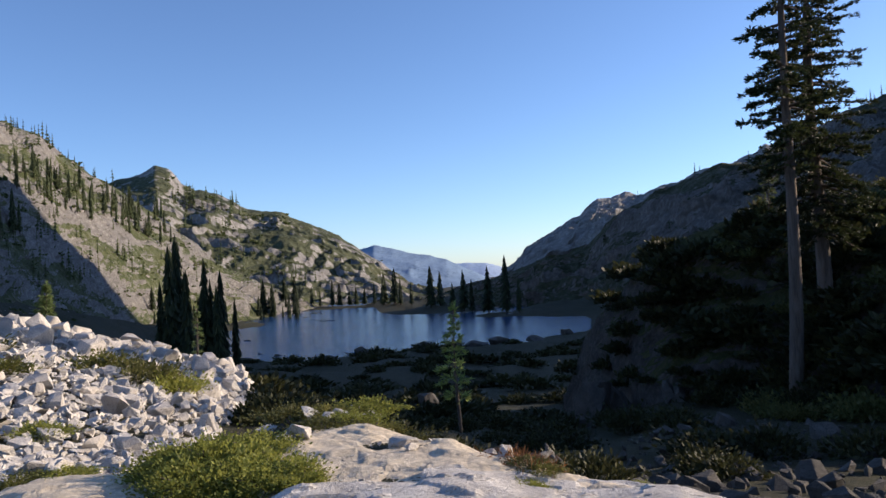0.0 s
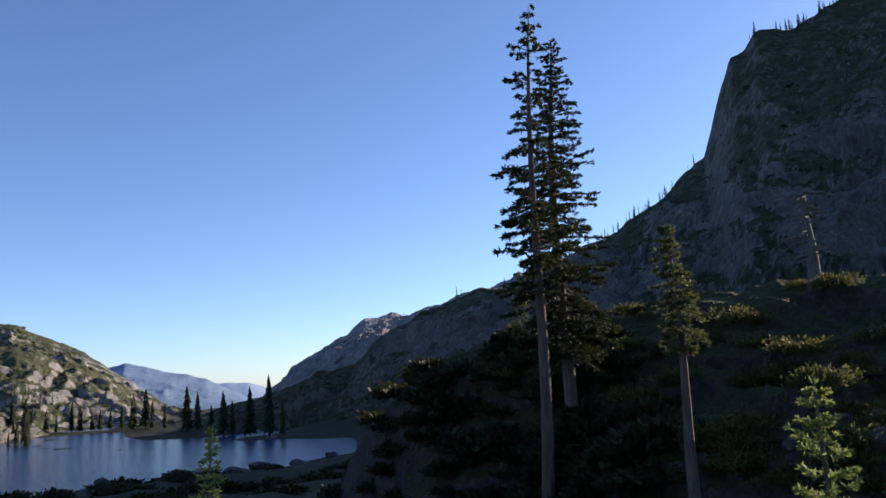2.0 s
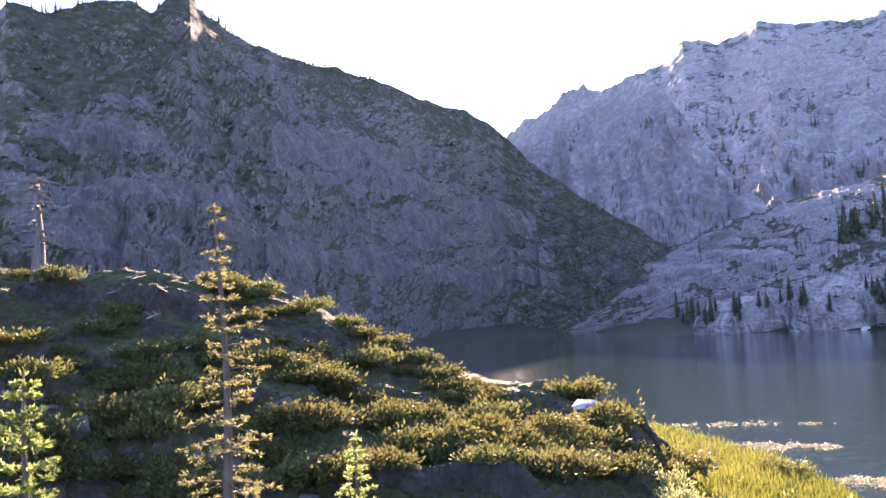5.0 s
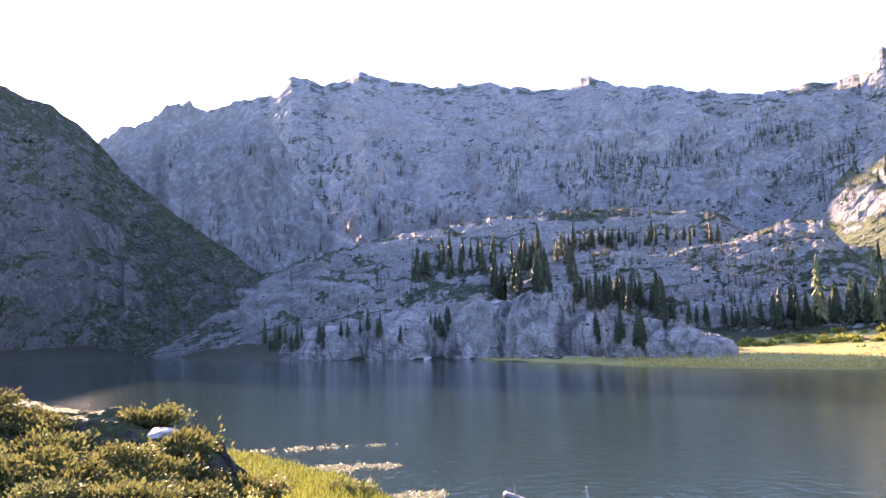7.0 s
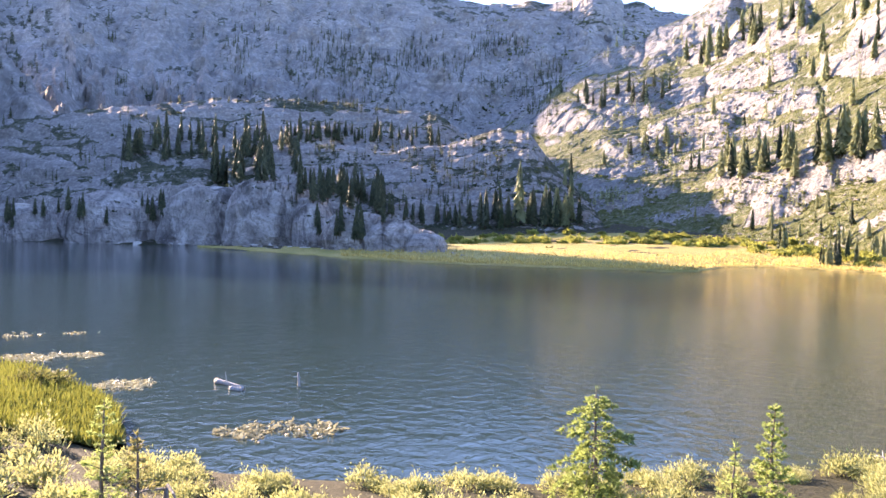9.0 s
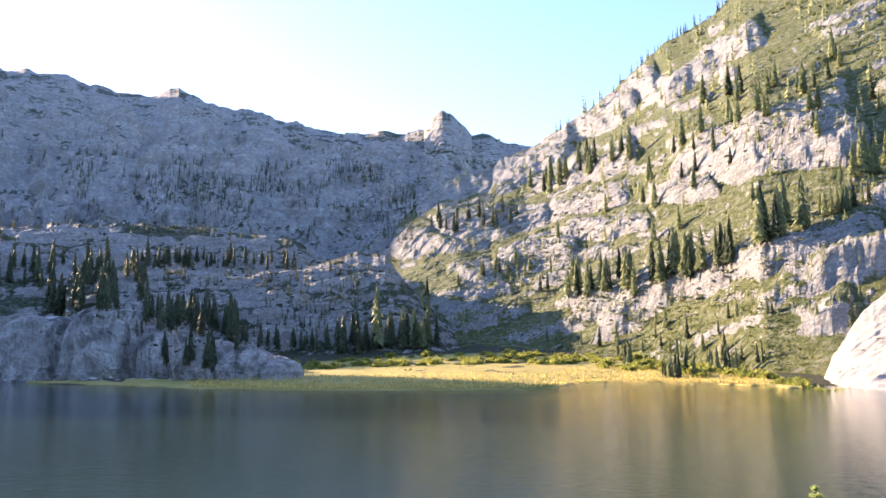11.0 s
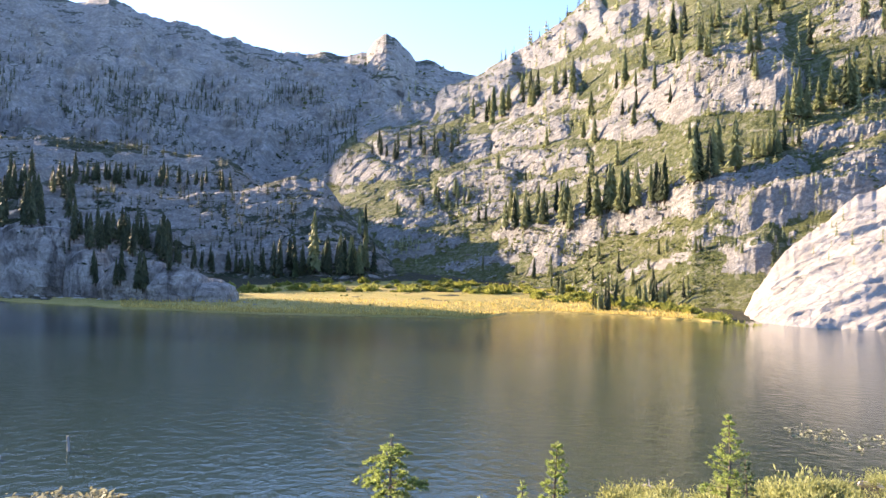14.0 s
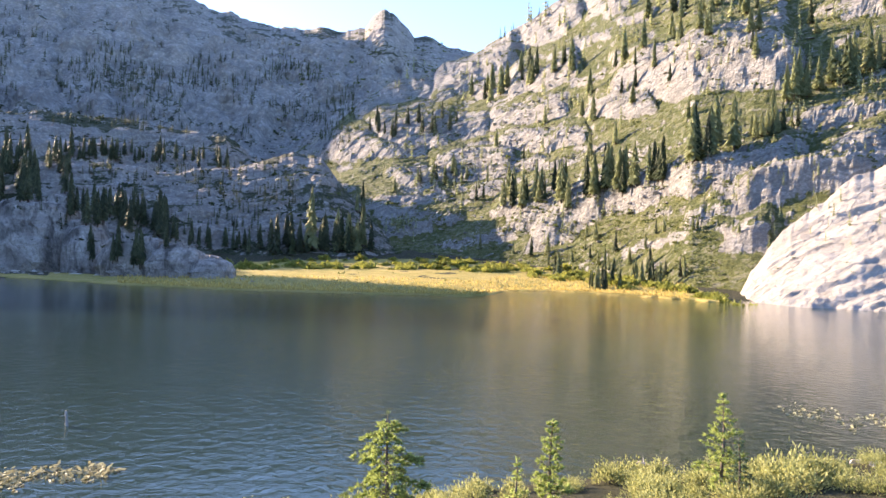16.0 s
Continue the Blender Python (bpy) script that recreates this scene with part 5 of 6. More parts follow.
def place_rock(name, me, p, size, label, seed, group="", sink=0.2, flat=1.0):
    r2 = random.Random(seed)
    ob = new(name, me)
    ob.matrix_basis = Matrix.Translation(p + Vector((0, 0, size * (0.36 * flat - sink)))) @ Euler((r2.uniform(-0.3, 0.3) * min(1, 1.4 * flat), r2.uniform(-0.3, 0.3) * min(1, 1.4 * flat), r2.uniform(0, 6.28))).to_matrix().to_4x4() @ Matrix.Diagonal((size, size, size * flat, 1))
    return tagged(ob, label, "rock", group)


white_blocks = [boulder_mesh(100 + i, boulder_mat, 0.85, 10 + i % 4 * 2) for i in range(12)]
shade_grey_blocks = [boulder_mesh(140 + i, shade_grey_stone, 0.8, 18) for i in range(8)]
rng = random.Random(9)
count = 0
while count < 280:
    r = 9.6 + 36 * rng.random() ** 1.3
    az = rng.uniform(-35, np.interp(r, (9.6, 14, 20, 30, 46), (-18.5, -17.5, -16, -15, -16)))
    size = min(0.034, 0.0105 * rng.paretovariate(1.6)) * r
    place_rock("boulder", white_blocks[count % 12], land(az, r), size, "angular white granite boulder in a sunlit talus field", count, "talus boulders", rng.uniform(0.05, 0.2))
    count += 1


def rubble(name, label, meshes, seed, where, count, s0, s1, kind_label="stones"):
    """Many small stones in one mesh."""
    r2 = np.random.default_rng(seed)
    s = Soup()
    shapes = [(np.array([v.co for v in m.vertices]), [tuple(f.vertices) for f in m.polygons]) for m in meshes]
    az, r = where(r2, count)
    x, y = r * np.sin(np.radians(az)), r * np.cos(np.radians(az))
    z = ground_height(x, y)
    size = s0 * (s1 / s0) ** (r2.random(count) ** 2) * (r / 12 if kind_label == "talus" else 1)
    for i in range(count):
        v, f = shapes[i % len(shapes)]
        q = Euler(r2.uniform(-1, 1, 3) * (0.6, 0.6, 3.1)).to_matrix()
        s.add(v @ np.array(q).T * size[i] + [x[i], y[i], z[i] + 0.15 * size[i]], f)
    tagged(new(name, s.mesh(name, meshes[0].materials[0])), label, kind_label, kind="stuff")


small_white = [boulder_mesh(170 + i, boulder_mat, 0.8, 9, False) for i in range(5)]
small_shade_grey = [boulder_mesh(180 + i, shade_grey_stone, 0.8, 9, False) for i in range(4)]


def talus_spot(r2, n):
    r = 9.4 + 38 * r2.random(n) ** 1.3
    return -35 + r2.random(n) * (35 + np.interp(r, (9.4, 14, 20, 30, 46), (-18, -17, -15.5, -14, -15))), r


rubble("talus_rubble", "broken white granite rubble between larger boulders", small_white, 1, talus_spot, 9000, 0.07, 0.3, "talus")
rubble("gravel", "loose pale gravel and stone chips on the slab", small_white, 2, lambda r2, n: (r2.uniform(-33, 20, n), 4 + 6.5 * r2.random(n)), 5200, 0.014, 0.075)
rubble("gully_rubble", "rubble on the gully floor, coloured grey for its shade", small_shade_grey, 3, lambda r2, n: (r2.uniform(12, 66, n), 11 + 24 * r2.random(n)), 1100, 0.12, 0.6)


def slope_stones(name, label, seed, areas, reach=1200):
    """Blocks lying about on far slopes, in one mesh; areas: bearings, elevations, count, apparent widths in degrees."""
    r2 = np.random.default_rng(seed)
    s = Soup()
    shapes = [(np.array([v.co for v in m.vertices]), [tuple(f.vertices) for f in m.polygons]) for m in small_white]
    for b0, b1, e0, e1, count, w0, w1 in areas:
        for i in range(count):
            p, n = spot(r2.uniform(b0, b1), r2.uniform(e0, e1))
            if p is None or p.z < -6.8 or not 90 < math.hypot(p.x, p.y) < reach or (p.y < -150 and math.hypot(p.x, p.y) < 290):
                continue
            size = math.hypot(p.x, p.y) * math.tan(radians(w0 * (w1 / w0) ** (r2.random() ** 2)))
            v, f = shapes[i % len(shapes)]
            q = Euler(r2.uniform(-1, 1, 3) * (0.5, 0.5, 3.1)).to_matrix()
            s.add(v @ np.array(q).T * size * (1.3, 1.3, 0.7) + np.array(p), f)
    tagged(new(name, s.mesh(name, far_stone)), label, "stones", kind="stuff")


far_stone = stone_material("weathered_granite_blocks", (0.44, 0.405, 0.365), (0.2, 0.18, 0.165), 0.4)
slope_stones("slope_blocks", "pale granite blocks scattered over the brushy mountainside", 1, ((124, 168, -1.5, 24, 1500, 0.1, 0.5), (134, 166, -1.5, 10, 700, 0.1, 0.55)))
slope_stones("slope_blocks", "pale granite blocks scattered on the green slope above the lake", 2, ((-32, -12, -2, 10, 800, 0.1, 0.4),), 560)
slope_stones("bluff_rubble", "broken pale blocks around the foot of the bluff", 3, ((96, 121, -2.6, -1.2, 420, 0.12, 0.5),))
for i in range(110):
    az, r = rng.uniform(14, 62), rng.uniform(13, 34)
    place_rock("gully_boulder", shade_grey_blocks[i % 8], land(az, r), rng.uniform(0.3, 0.9) * (0.5 + r / 34), "granite boulder in the shaded gully, coloured grey for shade", 500 + i, "gully boulders")
# pale granite in shade below the rim, given the darkened grey
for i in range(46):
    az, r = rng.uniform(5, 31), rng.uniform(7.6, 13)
    place_rock("gully_boulder", shade_grey_blocks[i % 8], land(az, r), rng.uniform(0.25, 0.8) * (0.4 + r / 20), "granite boulder below the rim of the slab, coloured grey for shade", 1200 + i, "gully boulders", 0.2, rng.uniform(0.5, 0.9))
# stones that stand out one by one: bearing, distance, size, flatness
for i, (az, r, size, flat) in enumerate(((-10.8, 8.6, 0.34, 0.8), (-12.4, 8.9, 0.36, 0.5), (-11.6, 9.3, 0.3, 0.5), (-4.0, 8.1, 0.42, 0.45), (-3.0, 7.7, 0.18, 0.6), (3.9, 7.6, 0.34, 0.6), (2.6, 8.2, 0.24, 0.7), (3.3, 8.5, 0.26, 0.7),
        (-17.6, 11.5, 0.5, 0.7), (-16.8, 12.1, 0.45, 0.7), (-15.8, 12.4, 0.5, 0.6), (-15.0, 12.8, 0.4, 0.7), (-14.2, 13.0, 0.5, 0.6), (-13.0, 13.3, 0.45, 0.5), (-10.5, 14.2, 0.5, 0.35), (-9.6, 14.5, 0.5, 0.35), (-23.6, 10.2, 0.45, 0.6), (-9.0, 10.9, 0.4, 0.6), (-7.9, 11.3, 0.34, 0.7), (-6.6, 10.8, 0.3, 0.6), (-4.6, 11.4, 0.42, 0.5), (-2.6, 11.0, 0.32, 0.6), (-10.2, 11.6, 0.42, 0.7), (-5.6, 12.2, 0.5, 0.5), (-7.2, 12.5, 0.4, 0.6))):
    place_rock("loose_rock", white_blocks[i % 12], land(az, r), size, "white granite rock lying on the sunlit slab", 700 + i, "loose rocks", 0.12, flat)
for i, (az, r, size, flat) in enumerate(((-6.8, 60, 3.0, 0.6), (-1.5, 66, 3.2, 0.65), (-6.2, 196, 4.5, 0.9), (-1.3, 200, 5.5, 0.9), (2.2, 196, 7, 0.5), (4.0, 200, 8, 0.5), (6.6, 205, 8, 0.4), (-4.2, 195, 3, 0.6), (-8.6, 188, 4, 0.5), (8.8, 222, 6, 0.5), (0.5, 194, 3, 0.6), (-10.0, 182, 3.5, 0.5))):
    place_rock("shore_boulder", shade_grey_blocks[i % 8], land(az, r), size, "grey boulder near the shore of the lower lake", 800 + i, "lower lake boulders", 0.15, flat)
for i, (az, el, size) in enumerate(((-12.2, -5.4, 2.4), (-13.4, -5.2, 2.0), (-14.2, -4.2, 3.0), (-13.4, -3.6, 2.0), (-13.0, -3.3, 1.2), (-11.0, -5.6, 1.8))):
    r = (EYE - LOW_LAKE) / math.tan(radians(-el))
    place_rock("lake_rock", shade_grey_blocks[i % 8], Vector((*polar(az, r), LOW_LAKE)), size, "dark rock rising out of the lake", 850 + i, "lake rocks", 0.25, 0.5)
# slabs past bearing 8 lie in shade and take the darkened grey
for i, (az, r, size, flat, lab) in enumerate(((13.5, 9.3, 1.3, 0.26, "rounded granite slab above the gully, coloured grey for shade"), (11.0, 9.6, 1.2, 0.22, "low granite slab on the rim, coloured grey for shade"), (0.5, 10.2, 1.2, 0.1, "long flat slab at the edge of the drop"), (4.0, 9.8, 1.3, 0.14, "flat pale slab beside a dead log"), (18.5, 8.2, 0.7, 0.35, "broken grey block on the rim"), (26.5, 7.2, 0.6, 0.35, "grey block at the top of the gully"))):
    place_rock("rock_slab", (shade_grey_blocks[(3 * i + 1) % 8] if az > 8 else white_blocks[(3 * i + 1) % 12]), land(az, r), size, lab, 950 + i, "", 0.06, flat)
place_rock("perched_rock", white_blocks[2], land(79.7, 37), 1.4, "pale rock perched on the brushy knoll", 870, "", 0.2, 0.6)
for i in range(14):
    az, r = rng.uniform(160, 167), rng.uniform(36, 43)
    place_rock("shore_stone", white_blocks[i % 12], land(az, r), rng.uniform(0.3, 0.9), "white stone on the near lake shore", 880 + i, "shore stones", 0.15, 0.6)
for i in range(26):
    az, r = rng.uniform(96, 113), 0
    r = np.interp(az, (96, 103, 112), (321, 314, 258)) - rng.uniform(-3, 3)
    place_rock("bluff_boulder", white_blocks[i % 12], Vector((*polar(az, r), HIGH_LAKE + 0.3)), rng.uniform(1.5, 4.5), "pale boulder at the foot of the bluff", 900 + i, "bluff boulders", 0.15, 0.6)


for i, (az, r, size, flat) in enumerate(((10.3, 46, 2.2, 1.9), (11.0, 46.5, 1.9, 2.2), (11.7, 47, 2.1, 1.7), (12.5, 48, 1.8, 1.6), (9.6, 46, 2.0, 1.1), (15.4, 44, 1.6, 1.5), (16.2, 44, 1.5, 1.2))):
    place_rock("cliff_block", shade_grey_blocks[i % 8], land(az, r), size, "upright grey granite block at the foot of the dark knoll", 970 + i, "cliff blocks", 0.3, flat)


# bedrock slabs that stand proud of the near ground
def bedrock(name, label, az, r, wide, deep, high, seed, turn=0.0):
    c = land(az, r)
    n = 46
    U, V = np.meshgrid(np.linspace(-1, 1, n), np.linspace(-1, 1, n), indexing="ij")
    edge = np.clip(1.15 - (np.abs(U) ** 3 + np.abs(V) ** 3) ** (1 / 3) - 0.25 * fbm(U * 2, V * 2, 0 * U + seed, 3, 0.5, seed), 0, 1)
    X0, Y0 = U * wide / 2, V * deep / 2
    a = radians(turn - az)
    X, Y = c.x + X0 * math.cos(a) - Y0 * math.sin(a), c.y + X0 * math.sin(a) + Y0 * math.cos(a)
    layer = fbm(X0 * 1.2, Y0 * 2.4, 0 * U, 4, 0.5, seed + 3)
    rise = np.clip(edge / 0.22, 0, 1) ** 0.6 * (0.75 + 0.25 * np.floor(3 * (layer + 0.5)) / 2)
    Z = ground_height(X, Y) - 0.12 + (high + 0.12) * rise + 0.04 * high * fbm(X0 * 5, Y0 * 5, 0 * U, 4, 0.6, seed + 5)
    return tagged(sheet(name, X, Y, Z, boulder_mat, False), label, "rock")


bedrock("rock_slab", "pale slab among low brush", -3.0, 6.0, 3.0, 1.2, 0.08, 5)
bedrock("rock_slab", "pale worn slab beside gravel", 9.0, 6.3, 2.6, 1.4, 0.1, 6)


# ---- shrubs ----
def shrubs(name, label, variants, spots, group):
    """Copies of the first shrubs over the spots (place, radius, flatness)."""
    protos = [plant(name, label, "shrub", v, None, group) for v in variants]
    first = spots[:len(protos)]
    for i, (p, s, f) in enumerate(spots[len(protos):]):
        copy_thing(protos[i % len(protos)], stand(p, rng.uniform(0, 6.28), s, f))
    for ob, (p, s, f) in zip(protos, first):
        ob.matrix_basis = stand(p, rng.uniform(0, 6.28), s, f)


near_bush = [bush_meshes(1.0, 0.62, 3600, 0.075, 0.042, 60 + i, leaf_bright, 26) for i in range(2)]
shrubs("manzanita_bush", "low bright green leafy bush on the granite slab", near_bush, [(land(a, r), s, f) for a, r, s, f in (
    (-17.6, 8.2, 0.72, 0.9), (-13.2, 7.3, 0.62, 0.8), (-15.6, 7.7, 0.74, 0.9), (-19.4, 8.4, 0.6, 0.8), (-15.4, 8.8, 0.66, 0.95), (-20.4, 8.0, 0.5, 0.7), (-18.4, 7.4, 0.6, 0.8), (-11.4, 6.9, 0.42, 0.7), (-13.4, 8.4, 0.55, 0.85), (-16.4, 7.0, 0.5, 0.7), (12.8, 7.7, 0.3, 0.8), (13.6, 7.5, 0.25, 0.8), (24.2, 7.2, 0.3, 0.7), (4.8, 6.6, 0.26, 0.5), (6.0, 6.5, 0.22, 0.5))], "bright bushes")
# lighter olive leaves, with the sunlight on them put into the colour
leaf_olive = foliage("sunlit_olive_leaves", (0.04, 0.048, 0.014), (0.11, 0.12, 0.03), (0.24, 0.22, 0.06), 0.35)
low_bush = [bush_meshes(1.0, 0.6, 2000, 0.09, 0.05, 70 + i, (leaf_brush, leaf_bright, leaf_olive)[i], 14) for i in range(3)]
spots = [(land(a, r), s, f) for a, r, s, f in (
    (-9.5, 9.6, 0.5, 0.5), (-7.4, 10.0, 0.55, 0.6), (-5.2, 9.6, 0.4, 0.5), (-3.6, 10.4, 0.6, 0.5), (-1.6, 9.9, 0.45, 0.6), (-8.6, 11.6, 0.6, 0.6), (-11.2, 12.2, 0.7, 0.6), (-6.0, 12.0, 0.7, 0.6), (-24.0, 24, 1.4, 0.8), (-21.5, 23, 1.3, 0.9), (-19.5, 22.5, 1.2, 0.9),
    (-30, 22, 1.2, 0.7), (-31, 27, 1.2, 0.8), (-27.5, 15, 0.7, 0.7), (-29.5, 9.3, 0.5, 0.5), (-28.0, 9.5, 0.5, 0.5), (-26.0, 9.4, 0.45, 0.5), (6.5, 7.0, 0.28, 0.5), (5.2, 7.2, 0.25, 0.5), (23.0, 7.8, 0.35, 0.6))]
shrubs("low_bush", "low olive-green bush among granite rocks", low_bush, spots, "low bushes")
# near-black olive: the shade of slope and gully is put into these leaves
leaf_shade = foliage("shade_dark_olive_leaves", (0.012, 0.016, 0.007), (0.03, 0.037, 0.013), (0.07, 0.07, 0.025), 0.2)
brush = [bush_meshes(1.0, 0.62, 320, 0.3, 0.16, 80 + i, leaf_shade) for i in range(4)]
spots, close = [], []
for i in range(130):
    az = rng.uniform(-14, 30)
    r = rng.uniform(14, 60) if i % 2 else rng.uniform(40, 185)
    if r < 19 and az > -2:
        continue
    (close if r < 45 else spots).append((land(az, r), rng.uniform(0.8, 1.5) * (1 + r / 120), rng.uniform(0.7, 1.1)))
for i in range(80):
    az, r = rng.uniform(-15, 12), rng.uniform(50, 190)
    spots.append((land(az, r), rng.uniform(1.6, 3.0) * (0.6 + r / 200), rng.uniform(0.45, 0.75)))
for i in range(130):
    p, n = spot(rng.uniform(9, 33), rng.uniform(-9.5, 3.5))
    if p is not None and 22 < math.hypot(p.x, p.y) < 75:
        spots.append((p, rng.uniform(0.9, 2.0), rng.uniform(0.6, 1.1)))
shrubs("slope_brush", "dense brush on the shaded slope, leaves darkened for its shade", brush, spots, "slope brush")
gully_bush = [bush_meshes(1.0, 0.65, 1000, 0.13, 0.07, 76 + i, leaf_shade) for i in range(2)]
shrubs("gully_bush", "olive bush on the shaded drop, leaves darkened for its shade", gully_bush, close, "gully bushes")
spots = []
while len(spots) < 285:
    az, el = rng.uniform(20, 94), rng.uniform(-11, 5.4)
    p, n = spot(az, el)
    if p is None or math.hypot(p.x, p.y) > 80 or n.z < 0.45 or math.hypot(p.x, p.y) < 24:
        continue
    if float(fbm(np.array([az * 0.25]), np.array([el * 0.5]), np.array([2.0]), 3)[0]) < -0.12:
        continue
    spots.append((p, rng.uniform(0.9, 1.9), rng.uniform(0.8, 1.25)))
knoll_brush = [bush_meshes(1.0, 0.5, 1300, 0.12, 0.065, 90 + i, (leaf_brush, leaf_knoll, leaf_brush)[i % 3]) for i in range(5)]
shrubs("knoll_brush", "wind-cut green brush on the granite knoll", knoll_brush, spots, "knoll brush")
willow = [bush_meshes(1.0, 1.15, 760, 0.17, 0.065, 110 + i, leaf_willow, 10, 0.9) for i in range(4)]
spots = []
for i in range(96):
    az = rng.uniform(99, 162)
    shore = np.interp(az, (98, 106, 128, 143, 152, 163), (33, 29, 28, 33, 35, 42))
    spots.append((land(az, shore - rng.uniform(1.5, 9)), rng.uniform(0.45, 0.85), rng.uniform(0.7, 1.1)))
for i in range(44):
    az = rng.uniform(146, 166)
    spots.append((land(az, np.interp(az, (146, 152, 163), (34, 35, 42)) - rng.uniform(0.5, 11)), rng.uniform(0.5, 1.0), rng.uniform(0.7, 1.0)))
spots += [(land(rng.uniform(84, 99), rng.uniform(21, 34)), rng.uniform(0.6, 1.0), rng.uniform(0.7, 1.0)) for i in range(26)]
spots += [(land(158.2, 32), 1.35, 1.0), (land(160.2, 33), 1.3, 0.9), (land(159.2, 31), 1.2, 0.9)]
shrubs("willow_shrub", "yellow-green willow shrub on the lake shore", willow, spots, "shore willows")
meadow_bush = [bush_meshes(1.0, 0.8, 260, 0.4, 0.22, 120 + i, leaf_bright) for i in range(3)]
spots = []
for i in range(190):
    az = rng.uniform(119, 156)
    back = np.interp(az, (121, 136, 144, 152, 156), (322, 330, 292, 224, 188))
    spots.append((land(az, back - rng.uniform(-22, 24) * (0.3 if az > 148 else 1)), rng.uniform(1.4, 3.2), rng.uniform(0.7, 1.1)))
shrubs("meadow_shrub", "round green shrub at the edge of the meadow", meadow_bush, spots, "meadow shrubs")


# ---- meadow, grass and water plants ----
def grass_material(name, a, b, c, scale):
    m, nt, bsdf, geo = material(name, 0.95)
    big = noise_tex(nt, geo.outputs["Position"], scale, 6, 0.65, 0.8)
    fine = noise_tex(nt, geo.outputs["Position"], scale * 20, 4, 0.7)
    col = ramp(nt, big, [(0.3, a), (0.5, b), (0.68, c)])
    nt.links.new(blend(nt, ramp(nt, fine, [(0.35, 0.5), (0.6, 0.0)]), col, tuple(0.5 * v for v in a)), bsdf.inputs["Base Color"])
    relief(nt, bsdf, fine, 1.0, 0.4)
    return m


meadow_mat = grass_material("golden_meadow", (0.24, 0.23, 0.05), (0.38, 0.3, 0.09), (0.46, 0.35, 0.12), 0.07)
bank_mat = grass_material("lush_bank", (0.07, 0.095, 0.016), (0.14, 0.165, 0.028), (0.22, 0.19, 0.05), 0.5)
A, F = np.meshgrid(np.radians(np.linspace(102, 154, 300)), np.linspace(0, 1, 70), indexing="ij")
deg = np.degrees(A)
edge = np.interp(deg, (102, 105, 109, 112, 115.5, 120, 127.4, 133, 135.6, 137.4, 139, 142, 149.5, 154), (296, 268, 238, 218, 204, 190, 185, 184, 182, 186, 214, 232, 212, 196)) + 5 * fbm(deg * 1.3, 0 * A, 0 * A, 5, 0.6, 5)
back = np.interp(deg, (102, 106, 112, 117, 120, 136, 144, 152, 154), (306, 300, 262, 268, 340, 356, 316, 246, 210))
Rr = edge + (back - edge) * F
X, Y = Rr * np.sin(A), Rr * np.cos(A)
Z = HIGH_LAKE + 0.02 + (plan_height(deg, Rr) - HIGH_LAKE).clip(0.25, 9) * 1.0 * np.clip(F * 40, 0, 1) + 0.12 * np.clip(F * 9, 0, 1) * (1 + fbm(X / 5, Y / 5, 0 * X, 4, 0.6, 7))
tagged(sheet("meadow", X, Y, Z, meadow_mat), "golden autumn grass meadow at the head of the lake", "meadow", kind="structure")
A, F = np.meshgrid(np.radians(np.linspace(82, 97.5, 120)), np.linspace(0, 1, 50), indexing="ij")
deg = np.degrees(A)
out = np.interp(deg, (84, 87, 91, 94, 96, 97.5), (67, 61, 52, 46, 42, 36)) + 1.5 * fbm(deg * 1.5, 0 * A, 0 * A, 4, 0.6, 3)
Rr = 33 + (out - 33) * F
X, Y = Rr * np.sin(A), Rr * np.cos(A)
Z = np.maximum(ground_height(X, Y), HIGH_LAKE + 0.1) + 0.12 - 1.2 * np.clip((F - 0.93) / 0.07, 0, 1)
tagged(sheet("grass_bank", X, Y, Z, bank_mat), "lush yellow-green grassy bank on the lake shore", "grass", kind="structure")


def blades(name, label, seed, where, count, length, width, mat, splay=0.35):
    r2 = np.random.default_rng(seed)
    s = Soup()
    B = where(r2, count)
    D = np.tile([[0, 0, 1.0]], (count, 1)) + r2.normal(0, splay, (count, 3))
    s.leaves(B, D, length * r2.uniform(0.5, 1.3, count), width, r2)
    tagged(new(name, s.mesh(name, mat)), label, "grass", kind="stuff")


def rooted(az, r, z):
    a = np.radians(az)
    return np.stack([r * np.sin(a), r * np.cos(a), z], 1)


def bank_spot(r2, n):
    az = r2.uniform(83.5, 97, n)
    r = 33 + r2.random(n) * (np.interp(az, (84, 87, 91, 94, 96, 97.5), (67, 61, 52, 46, 42, 36)) - 33)
    a = np.radians(az)
    return rooted(az, r, np.maximum(ground_height(r * np.sin(a), r * np.cos(a)), HIGH_LAKE + 0.1) + 0.05)


def meadow_spot(r2, n):
    az = r2.uniform(112, 152, n)
    r = np.interp(az, (112, 115.5, 120, 127.4, 133, 135.6, 137.4, 139, 142, 149.5, 154), (219, 205, 191, 186, 185, 183, 187, 215, 233, 213, 197)) + 60 * r2.random(n) ** 2
    return rooted(az, r, np.maximum(plan_height(az, r), HIGH_LAKE + 0.1) + 0.3)


blades("bank_grass", "lush bright grass blades on the bank", 1, bank_spot, 14000, 0.55, 0.06, leaf_grass)
blades("meadow_grass", "golden standing grass along the lake edge", 2, meadow_spot, 7000, 0.8, 0.3, leaf_golden)


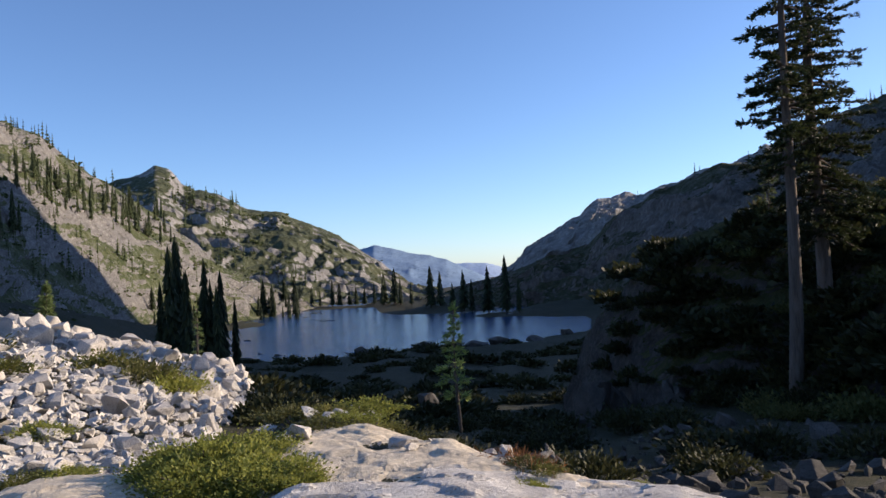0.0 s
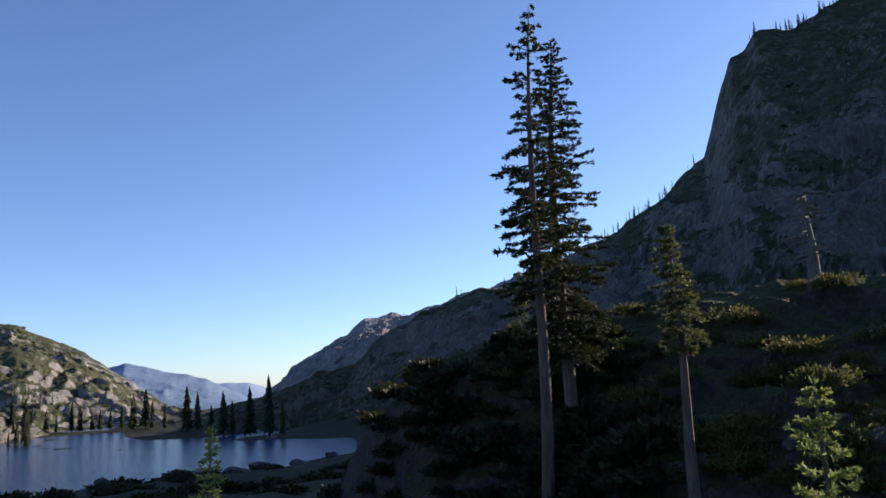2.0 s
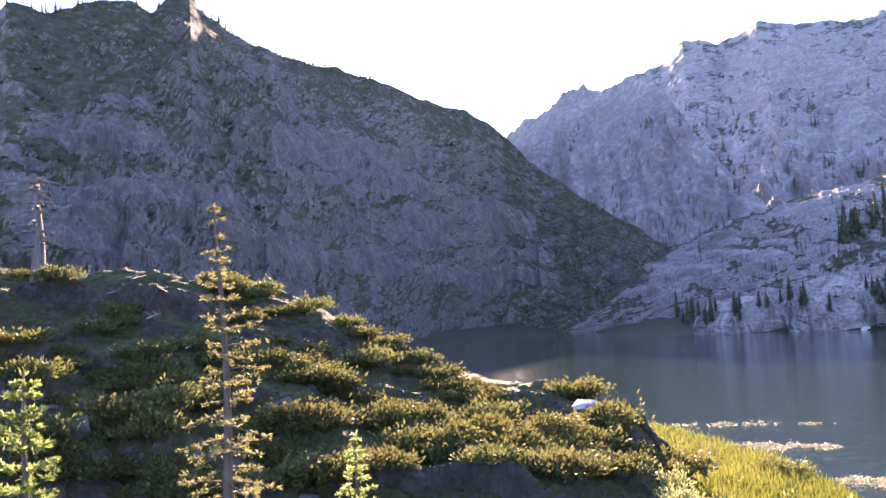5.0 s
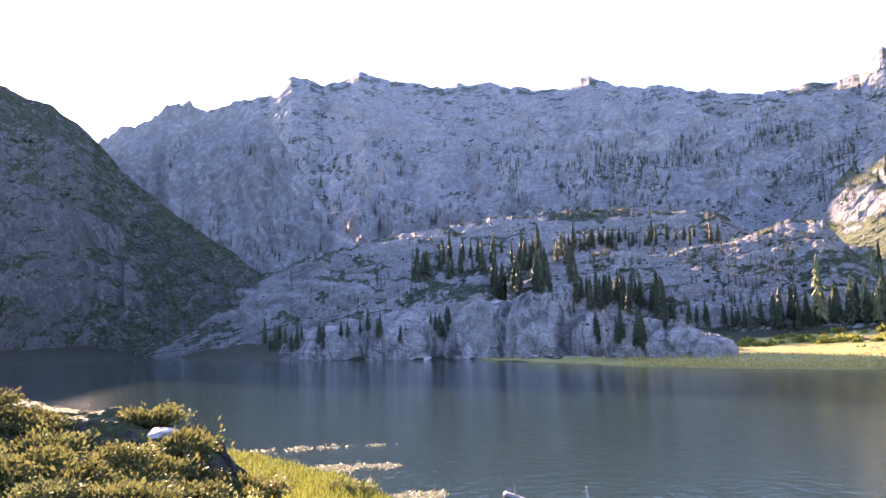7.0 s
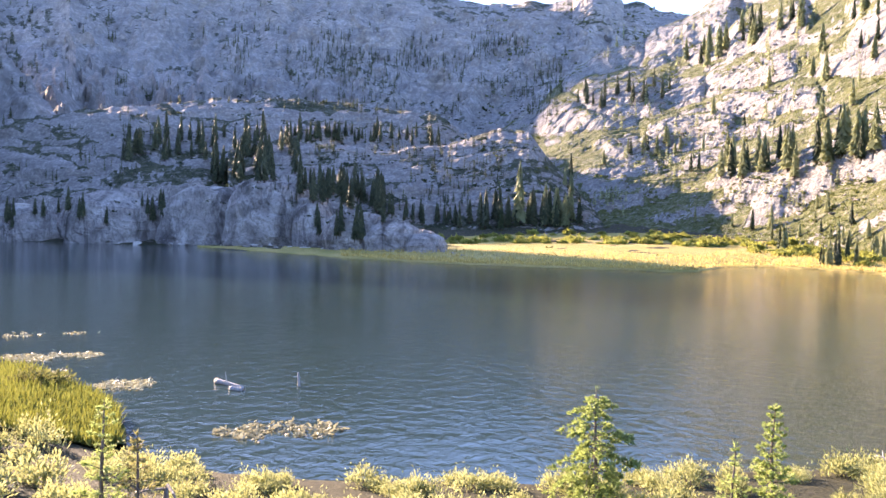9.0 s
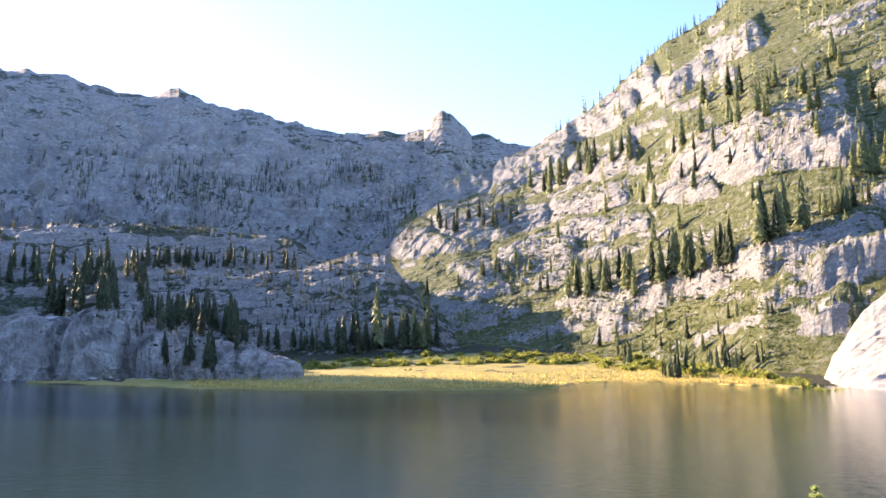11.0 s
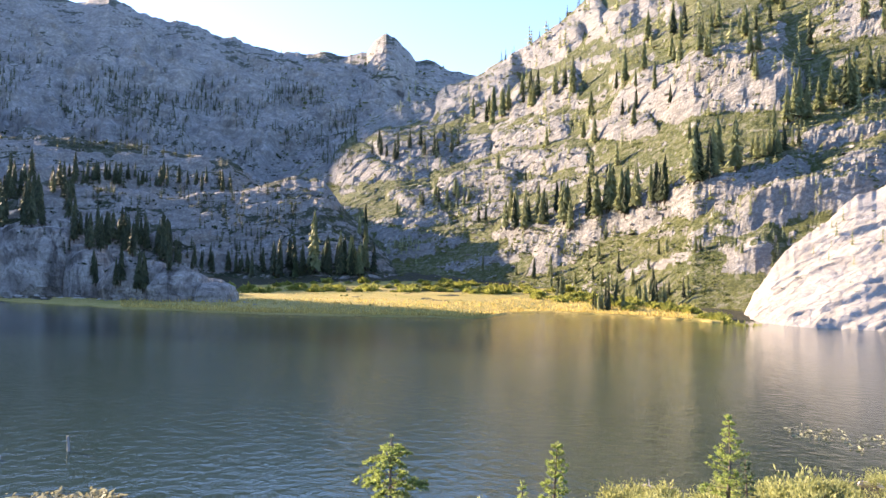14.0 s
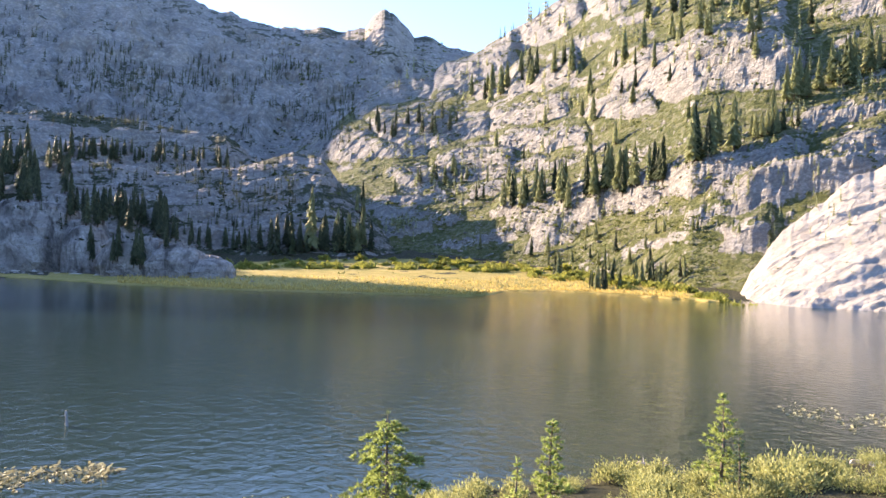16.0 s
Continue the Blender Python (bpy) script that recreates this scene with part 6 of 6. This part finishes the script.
def floating_mat(name, label, seed, az0, az1, r, depth, count, mat):
    r2 = np.random.default_rng(seed)
    s = Soup()
    az = r2.uniform(az0, az1, count * 3)
    rr = r + r2.normal(0, depth, count * 3)
    keep = (fbm(az * 1.6, rr * 0.5, 0 * az, 4, 0.6, seed) + 0.25 - np.abs(rr - r) / (3 * depth) > 0) & (np.abs(az - (az0 + az1) / 2) < (az1 - az0) / 2 * (1 - 0.25 * np.abs(rr - r) / depth))
    az, rr = np.radians(az[keep]), rr[keep]
    B = np.stack([rr * np.sin(az), rr * np.cos(az), np.full(len(az), HIGH_LAKE + 0.015)], 1)
    D = r2.normal(0, 1, B.shape) * (1, 1, 0.12) + (0, 0, 0.06)
    s.leaves(B, D, 0.3 * r2.uniform(0.4, 1.2, len(B)), 0.12, r2)
    tagged(new(name, s.mesh(name, mat)), label, "water plants", kind="stuff")


reed = foliage("pale_floating_leaves", (0.14, 0.14, 0.08), (0.28, 0.275, 0.17), (0.46, 0.44, 0.3), 0.2)
floating_mat("floating_plants", "pale mat of floating water plants", 1, 89.0, 96.2, 57, 1.2, 700, reed)
floating_mat("floating_plants", "thin drift of floating leaves beside the bank", 2, 95.5, 99.6, 46, 1.0, 500, reed)
floating_mat("floating_plants", "broad raft of floating leaves near the shore", 3, 103.0, 112.5, 34.5, 1.0, 800, reed)
floating_mat("floating_plants", "sparse pondweed at the edge of the lake", 4, 157, 166, 53, 3, 150, reed)
floating_mat("floating_plants", "bright specks of weed far out on the water", 5, 82, 96, 68, 1.2, 300, reed)


# ---- dead wood ----
def log_thing(name, label, a, b, r0, r1, limbs=0, seed=0, mat=dead_wood):
    ob = new(name)
    r2 = np.random.default_rng(seed)
    a, b = np.array(a, float), np.array(b, float)
    s = Soup()
    t = np.linspace(0, 1, 9)[:, None]
    s.tube((b - a) * t + r2.normal(0, 0.12 * r0, (9, 3)), np.linspace(r0, r1, 9), 9)
    part("log", s.mesh("log", mat, True), ob)
    for i in range(limbs):
        s = Soup()
        q = (b - a) * r2.uniform(0.2, 0.95)
        d = r2.normal(0, 1, 3) * (1, 1, 0.6) + (0, 0, 0.7)
        d *= 0.35 * np.linalg.norm(b - a) / np.linalg.norm(d)
        s.tube([q, q + d * 0.6, q + d + (0, 0, -0.05)], [0.3 * r0, 0.2 * r0, 0.08 * r0], 5)
        part("limb", s.mesh("limb", mat), ob)
    ob.location = a
    return tagged(ob, label, "log")


w = HIGH_LAKE
log_thing("floating_log", "bleached log half afloat in the lake", (*polar(103.4, 45.5), w + 0.12), (*polar(105.2, 44.0), w - 0.02), 0.16, 0.1, 2, 1)
log_thing("floating_log", "short bleached log beside a longer one", (*polar(104.4, 43.6), w + 0.05), (*polar(105.2, 43.2), w + 0.02), 0.15, 0.13, 0, 2)
log_thing("lake_snag", "dark stub of a drowned tree in the lake", (*polar(109.2, 44), w - 0.3), (*polar(109.1, 44.1), w + 0.75), 0.1, 0.05, 1, 3)
p = land(5.8, 8.1)
log_thing("fallen_log", "grey weathered log lying on the slab", (p.x - 0.16, p.y - 0.1, p.z + 0.12), (p.x + 0.22, p.y + 0.3, p.z + 0.16), 0.1, 0.07, 7, 4, weathered_wood)
p = land(150.6, 33)
log_thing("driftwood", "tangle of grey driftwood among the willows", (p.x - 0.6, p.y, p.z + 0.3), (p.x + 0.9, p.y + 0.6, p.z + 0.6), 0.08, 0.04, 7, 5)
for i, (az, el) in enumerate(((47.5, 3.0), (50.0, 1.2), (52.5, -1.0), (46.2, 1.0), (49.0, 3.9))):
    p, n = spot(az, el)
    log_thing("dead_branch", "bare silvery branch lying over the brush", (p.x - 0.8, p.y, p.z + 0.4), (p.x + 0.9, p.y + 0.5, p.z + 0.7), 0.04, 0.015, 4, 20 + i)
duff = foliage("rusty_needle_litter", (0.12, 0.05, 0.02), (0.26, 0.12, 0.045), (0.4, 0.2, 0.08), 0.1)


def litter_spot(r2, n):
    az, r = 5.3 + r2.normal(0, 1.1, n), 7.6 + r2.normal(0, 0.25, n)
    a = np.radians(az)
    return rooted(az, r, ground_height(r * np.sin(a), r * np.cos(a)) + 0.07)


blades("needle_litter", "rusty fallen needles around a dead log", 4, litter_spot, 700, 0.12, 0.012, duff, 2.6)
